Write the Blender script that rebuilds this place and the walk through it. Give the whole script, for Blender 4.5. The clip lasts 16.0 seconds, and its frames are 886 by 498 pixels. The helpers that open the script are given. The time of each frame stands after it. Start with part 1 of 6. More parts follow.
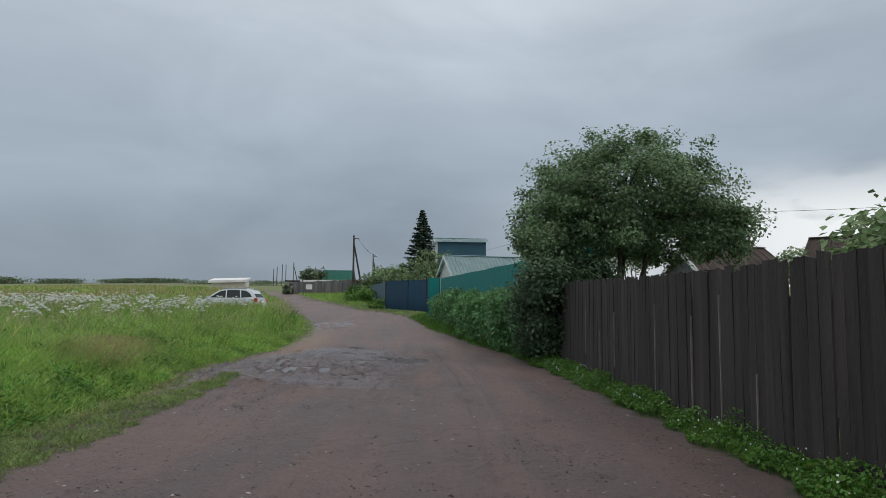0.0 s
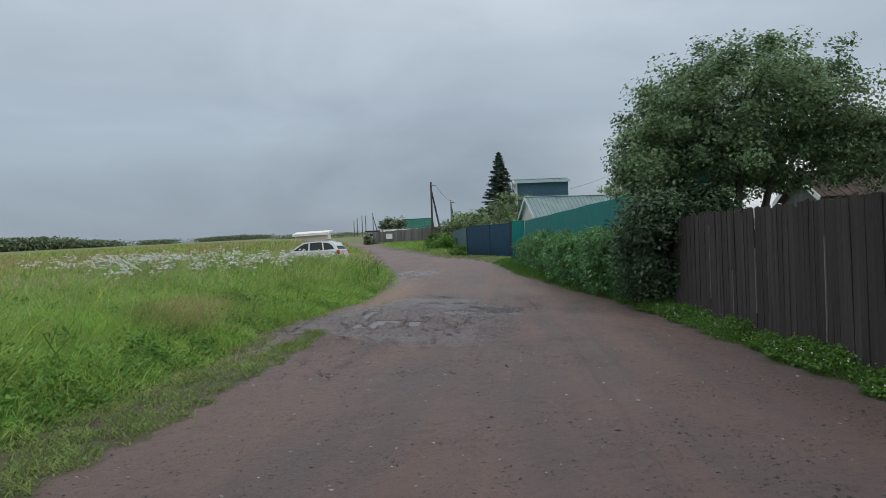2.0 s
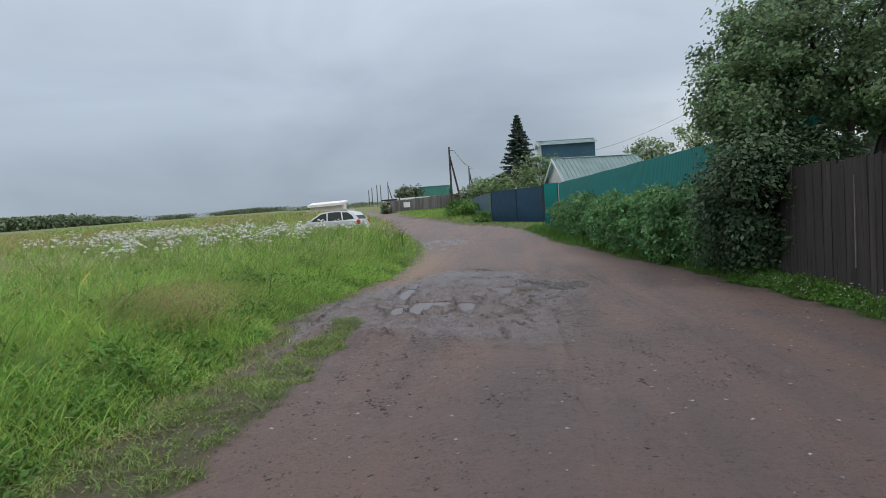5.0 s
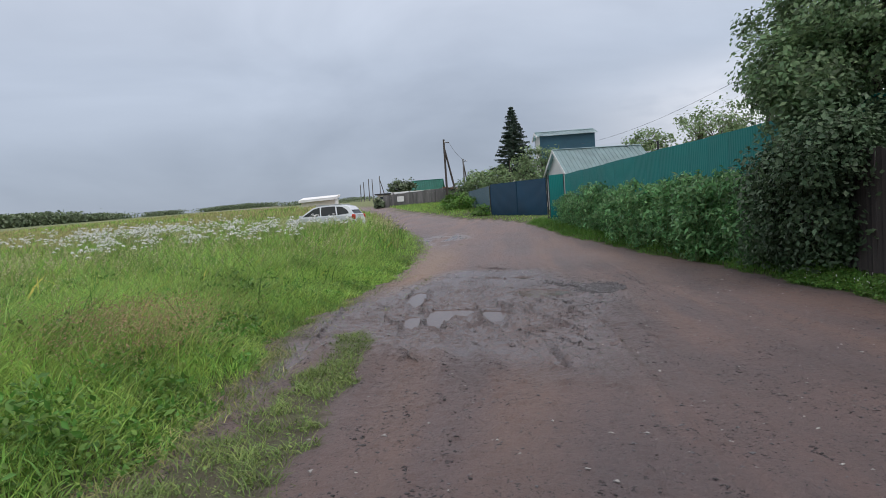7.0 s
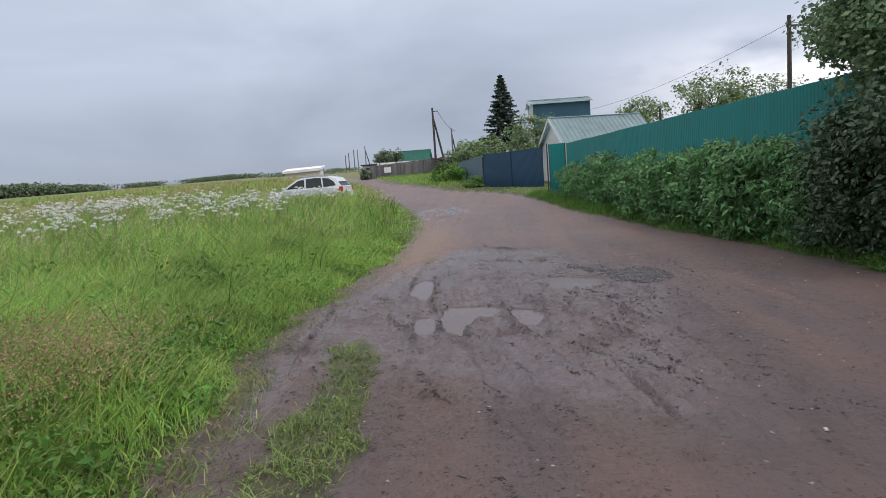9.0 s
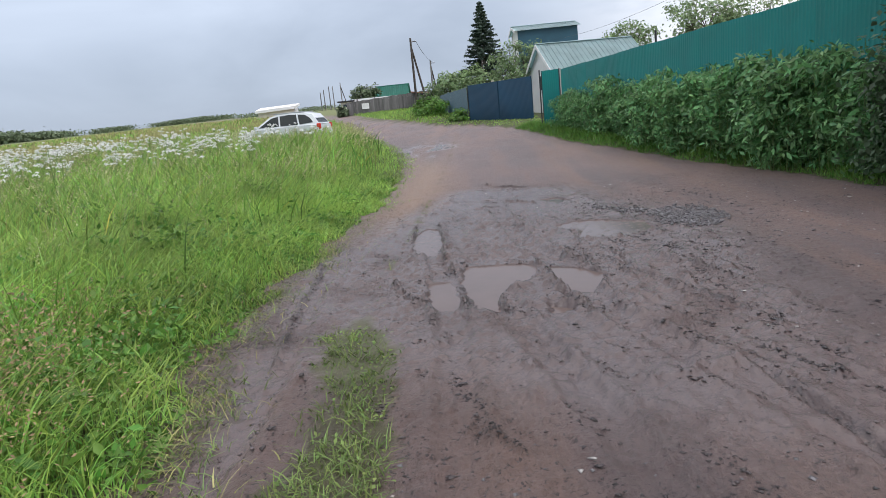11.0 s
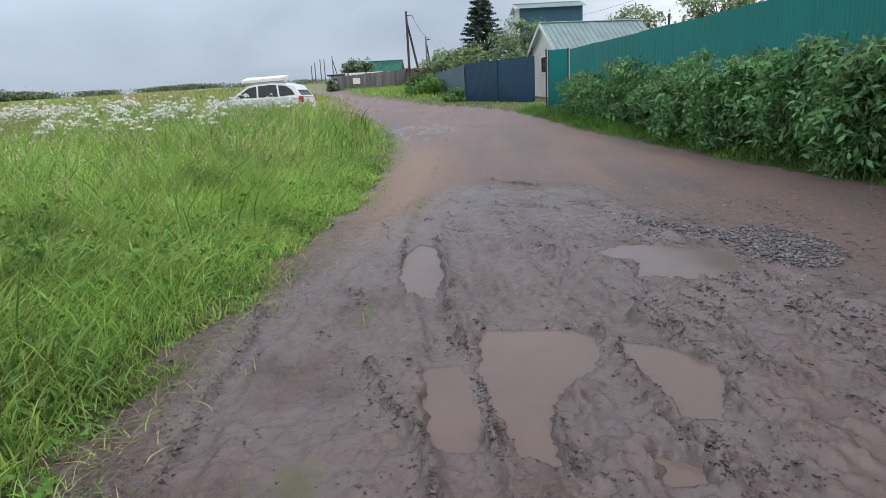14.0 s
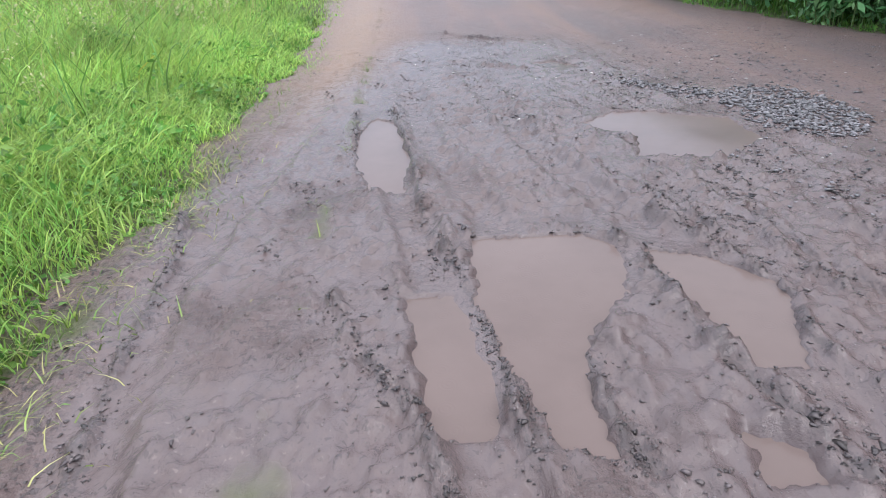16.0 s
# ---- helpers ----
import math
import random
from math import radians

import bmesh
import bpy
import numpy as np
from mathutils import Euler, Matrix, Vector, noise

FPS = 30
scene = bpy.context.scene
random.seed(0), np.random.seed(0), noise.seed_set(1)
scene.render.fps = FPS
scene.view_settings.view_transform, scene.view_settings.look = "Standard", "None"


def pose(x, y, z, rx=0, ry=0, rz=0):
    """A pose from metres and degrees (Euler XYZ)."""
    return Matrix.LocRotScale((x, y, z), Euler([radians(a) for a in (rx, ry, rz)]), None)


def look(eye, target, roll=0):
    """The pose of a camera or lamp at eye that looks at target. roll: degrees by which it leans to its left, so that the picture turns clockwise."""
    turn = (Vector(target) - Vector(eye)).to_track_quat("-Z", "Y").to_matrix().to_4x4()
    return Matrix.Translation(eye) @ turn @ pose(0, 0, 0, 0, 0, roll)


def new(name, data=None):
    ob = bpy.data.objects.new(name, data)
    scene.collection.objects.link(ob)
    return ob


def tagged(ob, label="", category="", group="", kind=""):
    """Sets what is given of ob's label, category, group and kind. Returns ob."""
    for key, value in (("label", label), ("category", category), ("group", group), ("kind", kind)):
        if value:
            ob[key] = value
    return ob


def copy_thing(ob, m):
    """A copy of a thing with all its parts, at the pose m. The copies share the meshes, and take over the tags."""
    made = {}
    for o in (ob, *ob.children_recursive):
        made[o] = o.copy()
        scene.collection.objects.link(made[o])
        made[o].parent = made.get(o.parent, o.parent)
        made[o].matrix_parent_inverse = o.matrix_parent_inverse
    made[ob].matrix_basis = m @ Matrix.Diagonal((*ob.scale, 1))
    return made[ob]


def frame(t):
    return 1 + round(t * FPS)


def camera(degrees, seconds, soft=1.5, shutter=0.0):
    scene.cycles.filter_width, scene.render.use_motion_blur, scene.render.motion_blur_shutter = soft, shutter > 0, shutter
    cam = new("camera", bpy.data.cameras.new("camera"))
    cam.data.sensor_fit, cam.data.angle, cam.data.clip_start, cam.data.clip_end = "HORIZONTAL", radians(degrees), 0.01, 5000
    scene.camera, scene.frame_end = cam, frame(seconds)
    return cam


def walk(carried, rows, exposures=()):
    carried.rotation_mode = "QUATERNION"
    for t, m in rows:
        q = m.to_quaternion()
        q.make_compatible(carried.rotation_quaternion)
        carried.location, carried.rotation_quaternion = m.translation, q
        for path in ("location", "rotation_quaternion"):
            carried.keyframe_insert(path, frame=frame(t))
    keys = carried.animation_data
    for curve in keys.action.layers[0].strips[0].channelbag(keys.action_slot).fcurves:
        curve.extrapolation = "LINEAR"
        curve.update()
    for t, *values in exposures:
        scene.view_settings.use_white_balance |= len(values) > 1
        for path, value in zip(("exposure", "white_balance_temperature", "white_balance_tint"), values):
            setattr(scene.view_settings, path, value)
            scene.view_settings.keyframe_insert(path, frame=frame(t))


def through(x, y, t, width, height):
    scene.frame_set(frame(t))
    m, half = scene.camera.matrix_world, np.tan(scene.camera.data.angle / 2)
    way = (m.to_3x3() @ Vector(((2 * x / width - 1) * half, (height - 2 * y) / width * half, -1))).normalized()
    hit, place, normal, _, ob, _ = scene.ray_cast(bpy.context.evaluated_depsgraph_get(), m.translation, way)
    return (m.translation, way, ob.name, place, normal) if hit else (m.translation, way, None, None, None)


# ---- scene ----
cam = camera(70.00, 16.0, soft=0.55)
PATH = [
    (0, look((0.013, 0.033, 1.304), (0.222, 9.996, 2.135), 0.47)),
    (0.5, look((-0.098, 0.391, 1.302), (-0.150, 10.378, 1.810), -0.98)),
    (1, look((-0.238, 0.760, 1.300), (-0.763, 10.741, 1.621), -1.91)),
    (1.5, look((-0.248, 1.168, 1.328), (-1.133, 11.128, 1.492), -2.31)),
    (2, look((-0.361, 1.564, 1.315), (-1.379, 11.512, 1.299), -2.09)),
    (2.5, look((-0.481, 2.015, 1.298), (-1.666, 11.943, 1.163), -2.23)),
    (3, look((-0.597, 2.458, 1.306), (-1.872, 12.375, 1.127), -2.44)),
    (3.5, look((-0.820, 2.873, 1.290), (-2.114, 12.785, 1.003), -3.34)),
    (4, look((-0.963, 3.329, 1.266), (-2.288, 13.235, 0.917), -3.89)),
    (4.2, look((-1.034, 3.486, 1.283), (-2.353, 13.391, 0.891), -3.87)),
    (6.3, look((-1.897, 5.350, 1.315), (-3.113, 15.260, 0.765), -3.06)),
    (6.5, look((-1.937, 5.528, 1.324), (-3.159, 15.438, 0.775), -3.37)),
    (7, look((-2.103, 5.973, 1.306), (-3.246, 15.889, 0.700), -3.95)),
    (7.5, look((-2.274, 6.465, 1.289), (-3.304, 16.390, 0.630), -4.40)),
    (8, look((-2.447, 7.008, 1.318), (-3.436, 16.935, 0.628), -4.06)),
    (8.5, look((-2.645, 7.497, 1.331), (-3.585, 17.422, 0.556), -4.02)),
    (9, look((-2.741, 7.984, 1.361), (-3.685, 17.882, 0.289), -4.01)),
    (9.2, look((-2.808, 8.181, 1.352), (-3.742, 18.063, 0.137), -4.19)),
    (11.3, look((-3.302, 10.089, 1.260), (-3.944, 19.838, -0.868), -6.09)),
    (11.5, look((-3.291, 10.267, 1.268), (-3.803, 20.018, -0.892), -5.96)),
    (12, look((-3.323, 10.678, 1.274), (-3.660, 20.430, -0.914), -5.37)),
    (12.5, look((-3.321, 11.076, 1.262), (-3.660, 20.824, -0.942), -4.90)),
    (13, look((-3.381, 11.496, 1.271), (-3.768, 21.241, -0.936), -4.26)),
    (13.5, look((-3.500, 11.932, 1.242), (-3.960, 21.658, -1.038), -3.80)),
    (14, look((-3.568, 12.346, 1.223), (-4.095, 22.045, -1.157), -2.97)),
    (14.5, look((-3.713, 12.704, 1.188), (-4.208, 22.300, -1.581), -2.75)),
    (15, look((-3.761, 13.022, 1.169), (-4.186, 22.342, -2.432), -3.40)),
    (15.5, look((-3.805, 13.276, 1.139), (-3.998, 22.436, -2.868), -3.47)),
    (16, look((-3.793, 13.330, 1.158), (-3.545, 22.250, -3.356), -3.58)),
]
walk(cam, PATH, [(0, -0.08, 6500, 8), (1, -0.02, 6500, 8), (2.5, 0.11, 6500, 7), (3.5, 0.13, 6500, 8), (4, 0.18, 6500, 8), (6.5, 0.33, 6500, 13), (7, 0.33, 6500, 14), (8.5, 0.34, 6550, 14), (9, 0.43, 6500, 16), (12, 0.76, 6450, 13), (12.5, 0.70, 6450, 13), (13, 0.68, 6450, 13), (14, 0.70, 6450, 12), (14.5, 0.79, 6400, 12), (15, 1.01, 6250, 13), (15.5, 1.36, 6150, 13), (16, 1.54, 6100, 13)])

# ---- light: overcast sky, bright overhead, soft sun ----
world = bpy.data.worlds.new("overcast_sky")
scene.world = world
world.use_nodes = True
wn, wl = world.node_tree.nodes, world.node_tree.links
wn.clear()


def wnode(kind, **vals):
    n = wn.new(kind)
    for k, v in vals.items():
        n.inputs[k].default_value = v
    return n


w_out = wn.new("ShaderNodeOutputWorld")
w_bg = wn.new("ShaderNodeBackground")
w_bg.inputs["Strength"].default_value = 1.0
w_co = wn.new("ShaderNodeTexCoord")
w_sky = wn.new("ShaderNodeTexSky")
w_sky.sky_type = "NISHITA"
w_sky.sun_disc = False
w_sky.sun_elevation, w_sky.sun_rotation = radians(48), radians(120)
w_sky_dim = wn.new("ShaderNodeMix")
w_sky_dim.data_type, w_sky_dim.blend_type = "RGBA", "MULTIPLY"
w_sky_dim.inputs["Factor"].default_value = 1.0
w_sky_dim.inputs["B"].default_value = (0.06, 0.06, 0.06, 1)
wl.new(w_sky.outputs["Color"], w_sky_dim.inputs["A"])
w_sep = wn.new("ShaderNodeSeparateXYZ")
wl.new(w_co.outputs["Generated"], w_sep.inputs[0])
w_elev = wn.new("ShaderNodeValToRGB")  # cloud brightness by height above the horizon
e = w_elev.color_ramp.elements
e[0].position, e[0].color = 0.0, (0.278, 0.332, 0.402, 1)
e[1].position, e[1].color = 1.0, (1.15, 1.15, 1.15, 1)
for p, c in ((0.10, (0.308, 0.366, 0.440, 1)), (0.22, (0.390, 0.458, 0.545, 1)), (0.40, (0.51, 0.575, 0.66, 1)), (0.62, (0.85, 0.88, 0.92, 1))):
    k = e.new(p)
    k.color = c
wl.new(w_sep.outputs["Z"], w_elev.inputs["Fac"])
w_map = wn.new("ShaderNodeMapping")
w_map.inputs["Scale"].default_value = (1.0, 1.0, 2.6)
w_map.inputs["Location"].default_value = (0.55, 0.1, 0.3)
wl.new(w_co.outputs["Generated"], w_map.inputs["Vector"])
w_noise = wnode("ShaderNodeTexNoise", Scale=2.3, Detail=5.0, Roughness=0.5, Distortion=0.35)
wl.new(w_map.outputs["Vector"], w_noise.inputs["Vector"])
w_cl = wn.new("ShaderNodeValToRGB")
e = w_cl.color_ramp.elements
e[0].position, e[0].color = 0.36, (0.88, 0.885, 0.895, 1)
e[1].position, e[1].color = 0.72, (1.22, 1.205, 1.19, 1)
wl.new(w_noise.outputs["Fac"], w_cl.inputs["Fac"])
w_mul = wn.new("ShaderNodeMix")
w_mul.data_type, w_mul.blend_type = "RGBA", "MULTIPLY"
w_mul.inputs["Factor"].default_value = 1.0
wl.new(w_elev.outputs["Color"], w_mul.inputs["A"])
wl.new(w_cl.outputs["Color"], w_mul.inputs["B"])
# a paler break in the cloud low down towards the east
w_east = wn.new("ShaderNodeMapRange")
w_east.interpolation_type = "SMOOTHSTEP"
w_east.inputs["From Min"].default_value, w_east.inputs["From Max"].default_value = 0.02, 0.60
wl.new(w_sep.outputs["X"], w_east.inputs["Value"])
w_low = wn.new("ShaderNodeMapRange")
w_low.interpolation_type = "SMOOTHSTEP"
w_low.inputs["From Min"].default_value, w_low.inputs["From Max"].default_value = 0.22, 0.11
wl.new(w_sep.outputs["Z"], w_low.inputs["Value"])
w_brk = wn.new("ShaderNodeMath")
w_brk.operation = "MULTIPLY"
wl.new(w_east.outputs[0], w_brk.inputs[0])
wl.new(w_low.outputs[0], w_brk.inputs[1])
w_n2 = wnode("ShaderNodeTexNoise", Scale=6.0, Detail=5.0)
wl.new(w_map.outputs["Vector"], w_n2.inputs["Vector"])
w_n2r = wn.new("ShaderNodeMapRange")
w_n2r.inputs["From Min"].default_value, w_n2r.inputs["From Max"].default_value = 0.30, 0.55
wl.new(w_n2.outputs["Fac"], w_n2r.inputs["Value"])
w_brk2 = wn.new("ShaderNodeMath")
w_brk2.operation = "MULTIPLY"
wl.new(w_brk.outputs[0], w_brk2.inputs[0])
wl.new(w_n2r.outputs[0], w_brk2.inputs[1])
w_gap = wn.new("ShaderNodeMix")
w_gap.data_type = "RGBA"
wl.new(w_brk2.outputs[0], w_gap.inputs["Factor"])
wl.new(w_mul.outputs["Result"], w_gap.inputs["A"])
w_gap.inputs["B"].default_value = (0.98, 1.0, 1.02, 1)
w_mix = wn.new("ShaderNodeMix")
w_mix.data_type, w_mix.blend_type = "RGBA", "MIX"
w_mix.inputs["Factor"].default_value = 0.93
wl.new(w_sky_dim.outputs["Result"], w_mix.inputs["A"])
wl.new(w_gap.outputs["Result"], w_mix.inputs["B"])
wl.new(w_mix.outputs["Result"], w_bg.inputs["Color"])
wl.new(w_bg.outputs[0], w_out.inputs[0])

sun = new("sun", bpy.data.lights.new("sun", "SUN"))
sun.data.energy, sun.data.angle, sun.data.color = 0.7, radians(25), (1.0, 0.97, 0.92)
sun.matrix_world = look((8, -6, 14), (0, 0, 0))

# ---- materials ----


def material(name, color, rough=0.8, vary=0.25, scale=4.0, fine=40.0, bump=0.15, metal=0.0, stretch=(1, 1, 1), each=0.0, island=0.0, spec=0.5, second=None, dist=0.02):
    """Plain procedural surface: base colour varied at two scales, fine relief, optional change from piece to piece."""
    m = bpy.data.materials.new(name)
    m.use_nodes = True
    n, l = m.node_tree.nodes, m.node_tree.links
    b = n["Principled BSDF"]
    b.inputs["Metallic"].default_value = metal
    b.inputs["Specular IOR Level"].default_value = spec
    co = n.new("ShaderNodeTexCoord")
    mp = n.new("ShaderNodeMapping")
    mp.inputs["Scale"].default_value = stretch
    l.new(co.outputs["Object"], mp.inputs["Vector"])
    big = n.new("ShaderNodeTexNoise")
    big.inputs["Scale"].default_value, big.inputs["Detail"].default_value = scale, 4
    small = n.new("ShaderNodeTexNoise")
    small.inputs["Scale"].default_value, small.inputs["Detail"].default_value = fine, 3
    for t in (big, small):
        l.new(mp.outputs["Vector"], t.inputs["Vector"])
    if each:
        info = n.new("ShaderNodeObjectInfo")
        add = n.new("ShaderNodeVectorMath")
        add.operation = "ADD"
        mulv = n.new("ShaderNodeVectorMath")
        mulv.operation = "SCALE"
        comb = n.new("ShaderNodeCombineXYZ")
        for k in range(3):
            l.new(info.outputs["Random"], comb.inputs[k])
        l.new(comb.outputs[0], mulv.inputs[0])
        mulv.inputs["Scale"].default_value = 37.0
        l.new(mp.outputs["Vector"], add.inputs[0])
        l.new(mulv.outputs[0], add.inputs[1])
        for t in (big, small):
            l.new(add.outputs[0], t.inputs["Vector"])
    mix = n.new("ShaderNodeMix")
    mix.data_type = "RGBA"
    c2 = second or tuple(min(1, c * (1 + 1.6 * vary)) for c in color)
    mix.inputs["A"].default_value = (*[c * (1 - vary) for c in color], 1)
    mix.inputs["B"].default_value = (*c2, 1)
    rmp = n.new("ShaderNodeMapRange")
    rmp.inputs["From Min"].default_value, rmp.inputs["From Max"].default_value = 0.3, 0.7
    l.new(big.outputs["Fac"], rmp.inputs["Value"])
    l.new(rmp.outputs[0], mix.inputs["Factor"])
    hsv = n.new("ShaderNodeHueSaturation")
    val = n.new("ShaderNodeMapRange")
    val.inputs["To Min"].default_value, val.inputs["To Max"].default_value = 1 - 0.5 * vary, 1 + 0.5 * vary
    l.new(small.outputs["Fac"], val.inputs["Value"])
    last = val.outputs[0]
    if each or island:
        src = n.new("ShaderNodeNewGeometry").outputs["Random Per Island"] if island else info.outputs["Random"]
        ev = n.new("ShaderNodeMapRange")
        amount = each or island
        ev.inputs["To Min"].default_value, ev.inputs["To Max"].default_value = 1 - amount, 1 + amount
        l.new(src, ev.inputs["Value"])
        mm = n.new("ShaderNodeMath")
        mm.operation = "MULTIPLY"
        l.new(last, mm.inputs[0])
        l.new(ev.outputs[0], mm.inputs[1])
        last = mm.outputs[0]
        if island:
            hue = n.new("ShaderNodeMapRange")
            hue.inputs["To Min"].default_value, hue.inputs["To Max"].default_value = 0.5 - 0.06 * island, 0.5 + 0.05 * island
            mod = n.new("ShaderNodeMath")
            mod.operation = "FRACT"
            m7 = n.new("ShaderNodeMath")
            m7.operation = "MULTIPLY"
            m7.inputs[1].default_value = 7.31
            l.new(src, m7.inputs[0])
            l.new(m7.outputs[0], mod.inputs[0])
            l.new(mod.outputs[0], hue.inputs["Value"])
            l.new(hue.outputs[0], hsv.inputs["Hue"])
    l.new(last, hsv.inputs["Value"])
    l.new(mix.outputs["Result"], hsv.inputs["Color"])
    l.new(hsv.outputs[0], b.inputs["Base Color"])
    ro = n.new("ShaderNodeMapRange")
    ro.inputs["To Min"].default_value, ro.inputs["To Max"].default_value = max(0.02, rough - 0.12), min(1, rough + 0.12)
    l.new(big.outputs["Fac"], ro.inputs["Value"])
    l.new(ro.outputs[0], b.inputs["Roughness"])
    if bump:
        bp = n.new("ShaderNodeBump")
        bp.inputs["Strength"].default_value, bp.inputs["Distance"].default_value = bump, dist
        l.new(small.outputs["Fac"], bp.inputs["Height"])
        l.new(bp.outputs[0], b.inputs["Normal"])
    return m


def leaf_material(name, color, island=0.45, rough=0.5, through=0.35):
    """Foliage: colour differs from leaf to leaf, some light comes through."""
    m = material(name, color, rough, 0.25, 0.6, 9.0, 0.0, island=island, spec=0.35)
    n, l = m.node_tree.nodes, m.node_tree.links
    b = n["Principled BSDF"]
    tr = n.new("ShaderNodeBsdfTranslucent")
    ms = n.new("ShaderNodeMixShader")
    ms.inputs[0].default_value = through
    l.new(b.inputs["Base Color"].links[0].from_socket, tr.inputs["Color"])
    l.new(b.outputs[0], ms.inputs[1])
    l.new(tr.outputs[0], ms.inputs[2])
    l.new(ms.outputs[0], n["Material Output"].inputs["Surface"])
    return m


def earth_material():
    """Wet brown road mud, passing into dark soil and trampled turf by the surface's own masks."""
    m = bpy.data.materials.new("wet_mud")
    m.use_nodes = True
    n, l = m.node_tree.nodes, m.node_tree.links
    b = n["Principled BSDF"]
    co = n.new("ShaderNodeTexCoord")

    def tex(scale, detail=4, rough=0.55):
        t = n.new("ShaderNodeTexNoise")
        t.inputs["Scale"].default_value, t.inputs["Detail"].default_value, t.inputs["Roughness"].default_value = scale, detail, rough
        l.new(co.outputs["Object"], t.inputs["Vector"])
        return t.outputs["Fac"]

    def ramp(src, lo, hi):
        r = n.new("ShaderNodeMapRange")
        r.inputs["From Min"].default_value, r.inputs["From Max"].default_value = lo, hi
        l.new(src, r.inputs["Value"])
        return r.outputs[0]

    def mix(fac, a, bb):
        k = n.new("ShaderNodeMix")
        k.data_type = "RGBA"
        l.new(fac, k.inputs["Factor"])
        for name_, v in (("A", a), ("B", bb)):
            if isinstance(v, tuple):
                k.inputs[name_].default_value = (*v, 1)
            else:
                l.new(v, k.inputs[name_])
        return k.outputs["Result"]

    def mask(name_):
        a = n.new("ShaderNodeAttribute")
        a.attribute_name = name_
        return a.outputs["Fac"]

    def times(a, v):
        k = n.new("ShaderNodeMath")
        k.operation = "MULTIPLY"
        l.new(a, k.inputs[0])
        if isinstance(v, float):
            k.inputs[1].default_value = v
        else:
            l.new(v, k.inputs[1])
        return k.outputs[0]

    broad, mid, fine, grit = tex(0.35, 5), tex(3.2, 6, 0.65), tex(34, 5, 0.68), tex(150, 3, 0.7)
    mud = mix(ramp(broad, 0.35, 0.66), (0.138, 0.101, 0.102), (0.190, 0.127, 0.117))
    mud = mix(times(ramp(mid, 0.52, 0.74), 0.22), mud, (0.108, 0.087, 0.084))
    mud = mix(times(ramp(fine, 0.52, 0.68), 0.5), mud, (0.060, 0.047, 0.043))
    mud = mix(times(ramp(grit, 0.58, 0.68), 0.55), mud, (0.26, 0.215, 0.195))
    lane_map = n.new("ShaderNodeMapping")
    lane_map.inputs["Scale"].default_value = (1.5, 0.12, 1.0)
    l.new(co.outputs["Object"], lane_map.inputs["Vector"])
    lane = n.new("ShaderNodeTexNoise")
    lane.inputs["Scale"].default_value, lane.inputs["Detail"].default_value = 1.0, 5
    l.new(lane_map.outputs["Vector"], lane.inputs["Vector"])
    mud = mix(times(ramp(lane.outputs["Fac"], 0.45, 0.65), 0.6), mud, (0.215, 0.137, 0.108))
    mud = mix(times(ramp(lane.outputs["Fac"], 0.50, 0.36), 0.25), mud, (0.106, 0.088, 0.086))
    mud = mix(times(mask("sand"), 0.95), mud, (0.255, 0.172, 0.125))
    mud = mix(times(mask("wet"), 0.8), mud, (0.090, 0.067, 0.067))
    # torn crust churned by tyres: dark moist creases, crevice shade put into colour
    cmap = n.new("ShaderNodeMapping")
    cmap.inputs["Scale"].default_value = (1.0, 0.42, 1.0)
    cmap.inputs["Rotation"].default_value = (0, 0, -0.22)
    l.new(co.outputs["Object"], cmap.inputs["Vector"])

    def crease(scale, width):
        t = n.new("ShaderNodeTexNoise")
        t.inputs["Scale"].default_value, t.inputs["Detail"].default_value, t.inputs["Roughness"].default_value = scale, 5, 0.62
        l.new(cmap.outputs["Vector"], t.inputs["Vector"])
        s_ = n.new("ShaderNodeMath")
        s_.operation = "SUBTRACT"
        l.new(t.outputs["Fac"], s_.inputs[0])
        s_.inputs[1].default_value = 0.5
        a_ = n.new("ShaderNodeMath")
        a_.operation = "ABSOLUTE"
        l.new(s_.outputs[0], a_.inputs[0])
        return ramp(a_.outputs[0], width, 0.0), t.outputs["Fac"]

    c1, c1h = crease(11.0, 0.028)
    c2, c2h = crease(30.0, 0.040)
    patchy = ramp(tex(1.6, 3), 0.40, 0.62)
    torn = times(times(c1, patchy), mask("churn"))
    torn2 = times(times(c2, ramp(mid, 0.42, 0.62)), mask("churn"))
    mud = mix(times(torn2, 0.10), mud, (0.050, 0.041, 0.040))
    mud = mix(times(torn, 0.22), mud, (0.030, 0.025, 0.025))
    # torn flecks and crevice shade put into colour, thickest along ruts and churned patches
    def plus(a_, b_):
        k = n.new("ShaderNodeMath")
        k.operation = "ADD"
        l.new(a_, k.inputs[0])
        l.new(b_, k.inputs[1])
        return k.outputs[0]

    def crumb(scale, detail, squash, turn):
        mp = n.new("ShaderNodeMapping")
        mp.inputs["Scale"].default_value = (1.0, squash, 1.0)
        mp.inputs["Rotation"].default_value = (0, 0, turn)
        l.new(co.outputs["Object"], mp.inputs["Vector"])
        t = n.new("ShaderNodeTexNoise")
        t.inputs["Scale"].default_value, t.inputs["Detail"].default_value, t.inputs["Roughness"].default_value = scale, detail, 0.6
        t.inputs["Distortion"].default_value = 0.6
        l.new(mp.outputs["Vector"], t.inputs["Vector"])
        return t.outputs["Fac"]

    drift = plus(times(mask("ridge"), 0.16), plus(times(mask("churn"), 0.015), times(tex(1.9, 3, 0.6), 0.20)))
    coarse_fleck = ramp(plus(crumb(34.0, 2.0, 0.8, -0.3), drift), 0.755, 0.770)
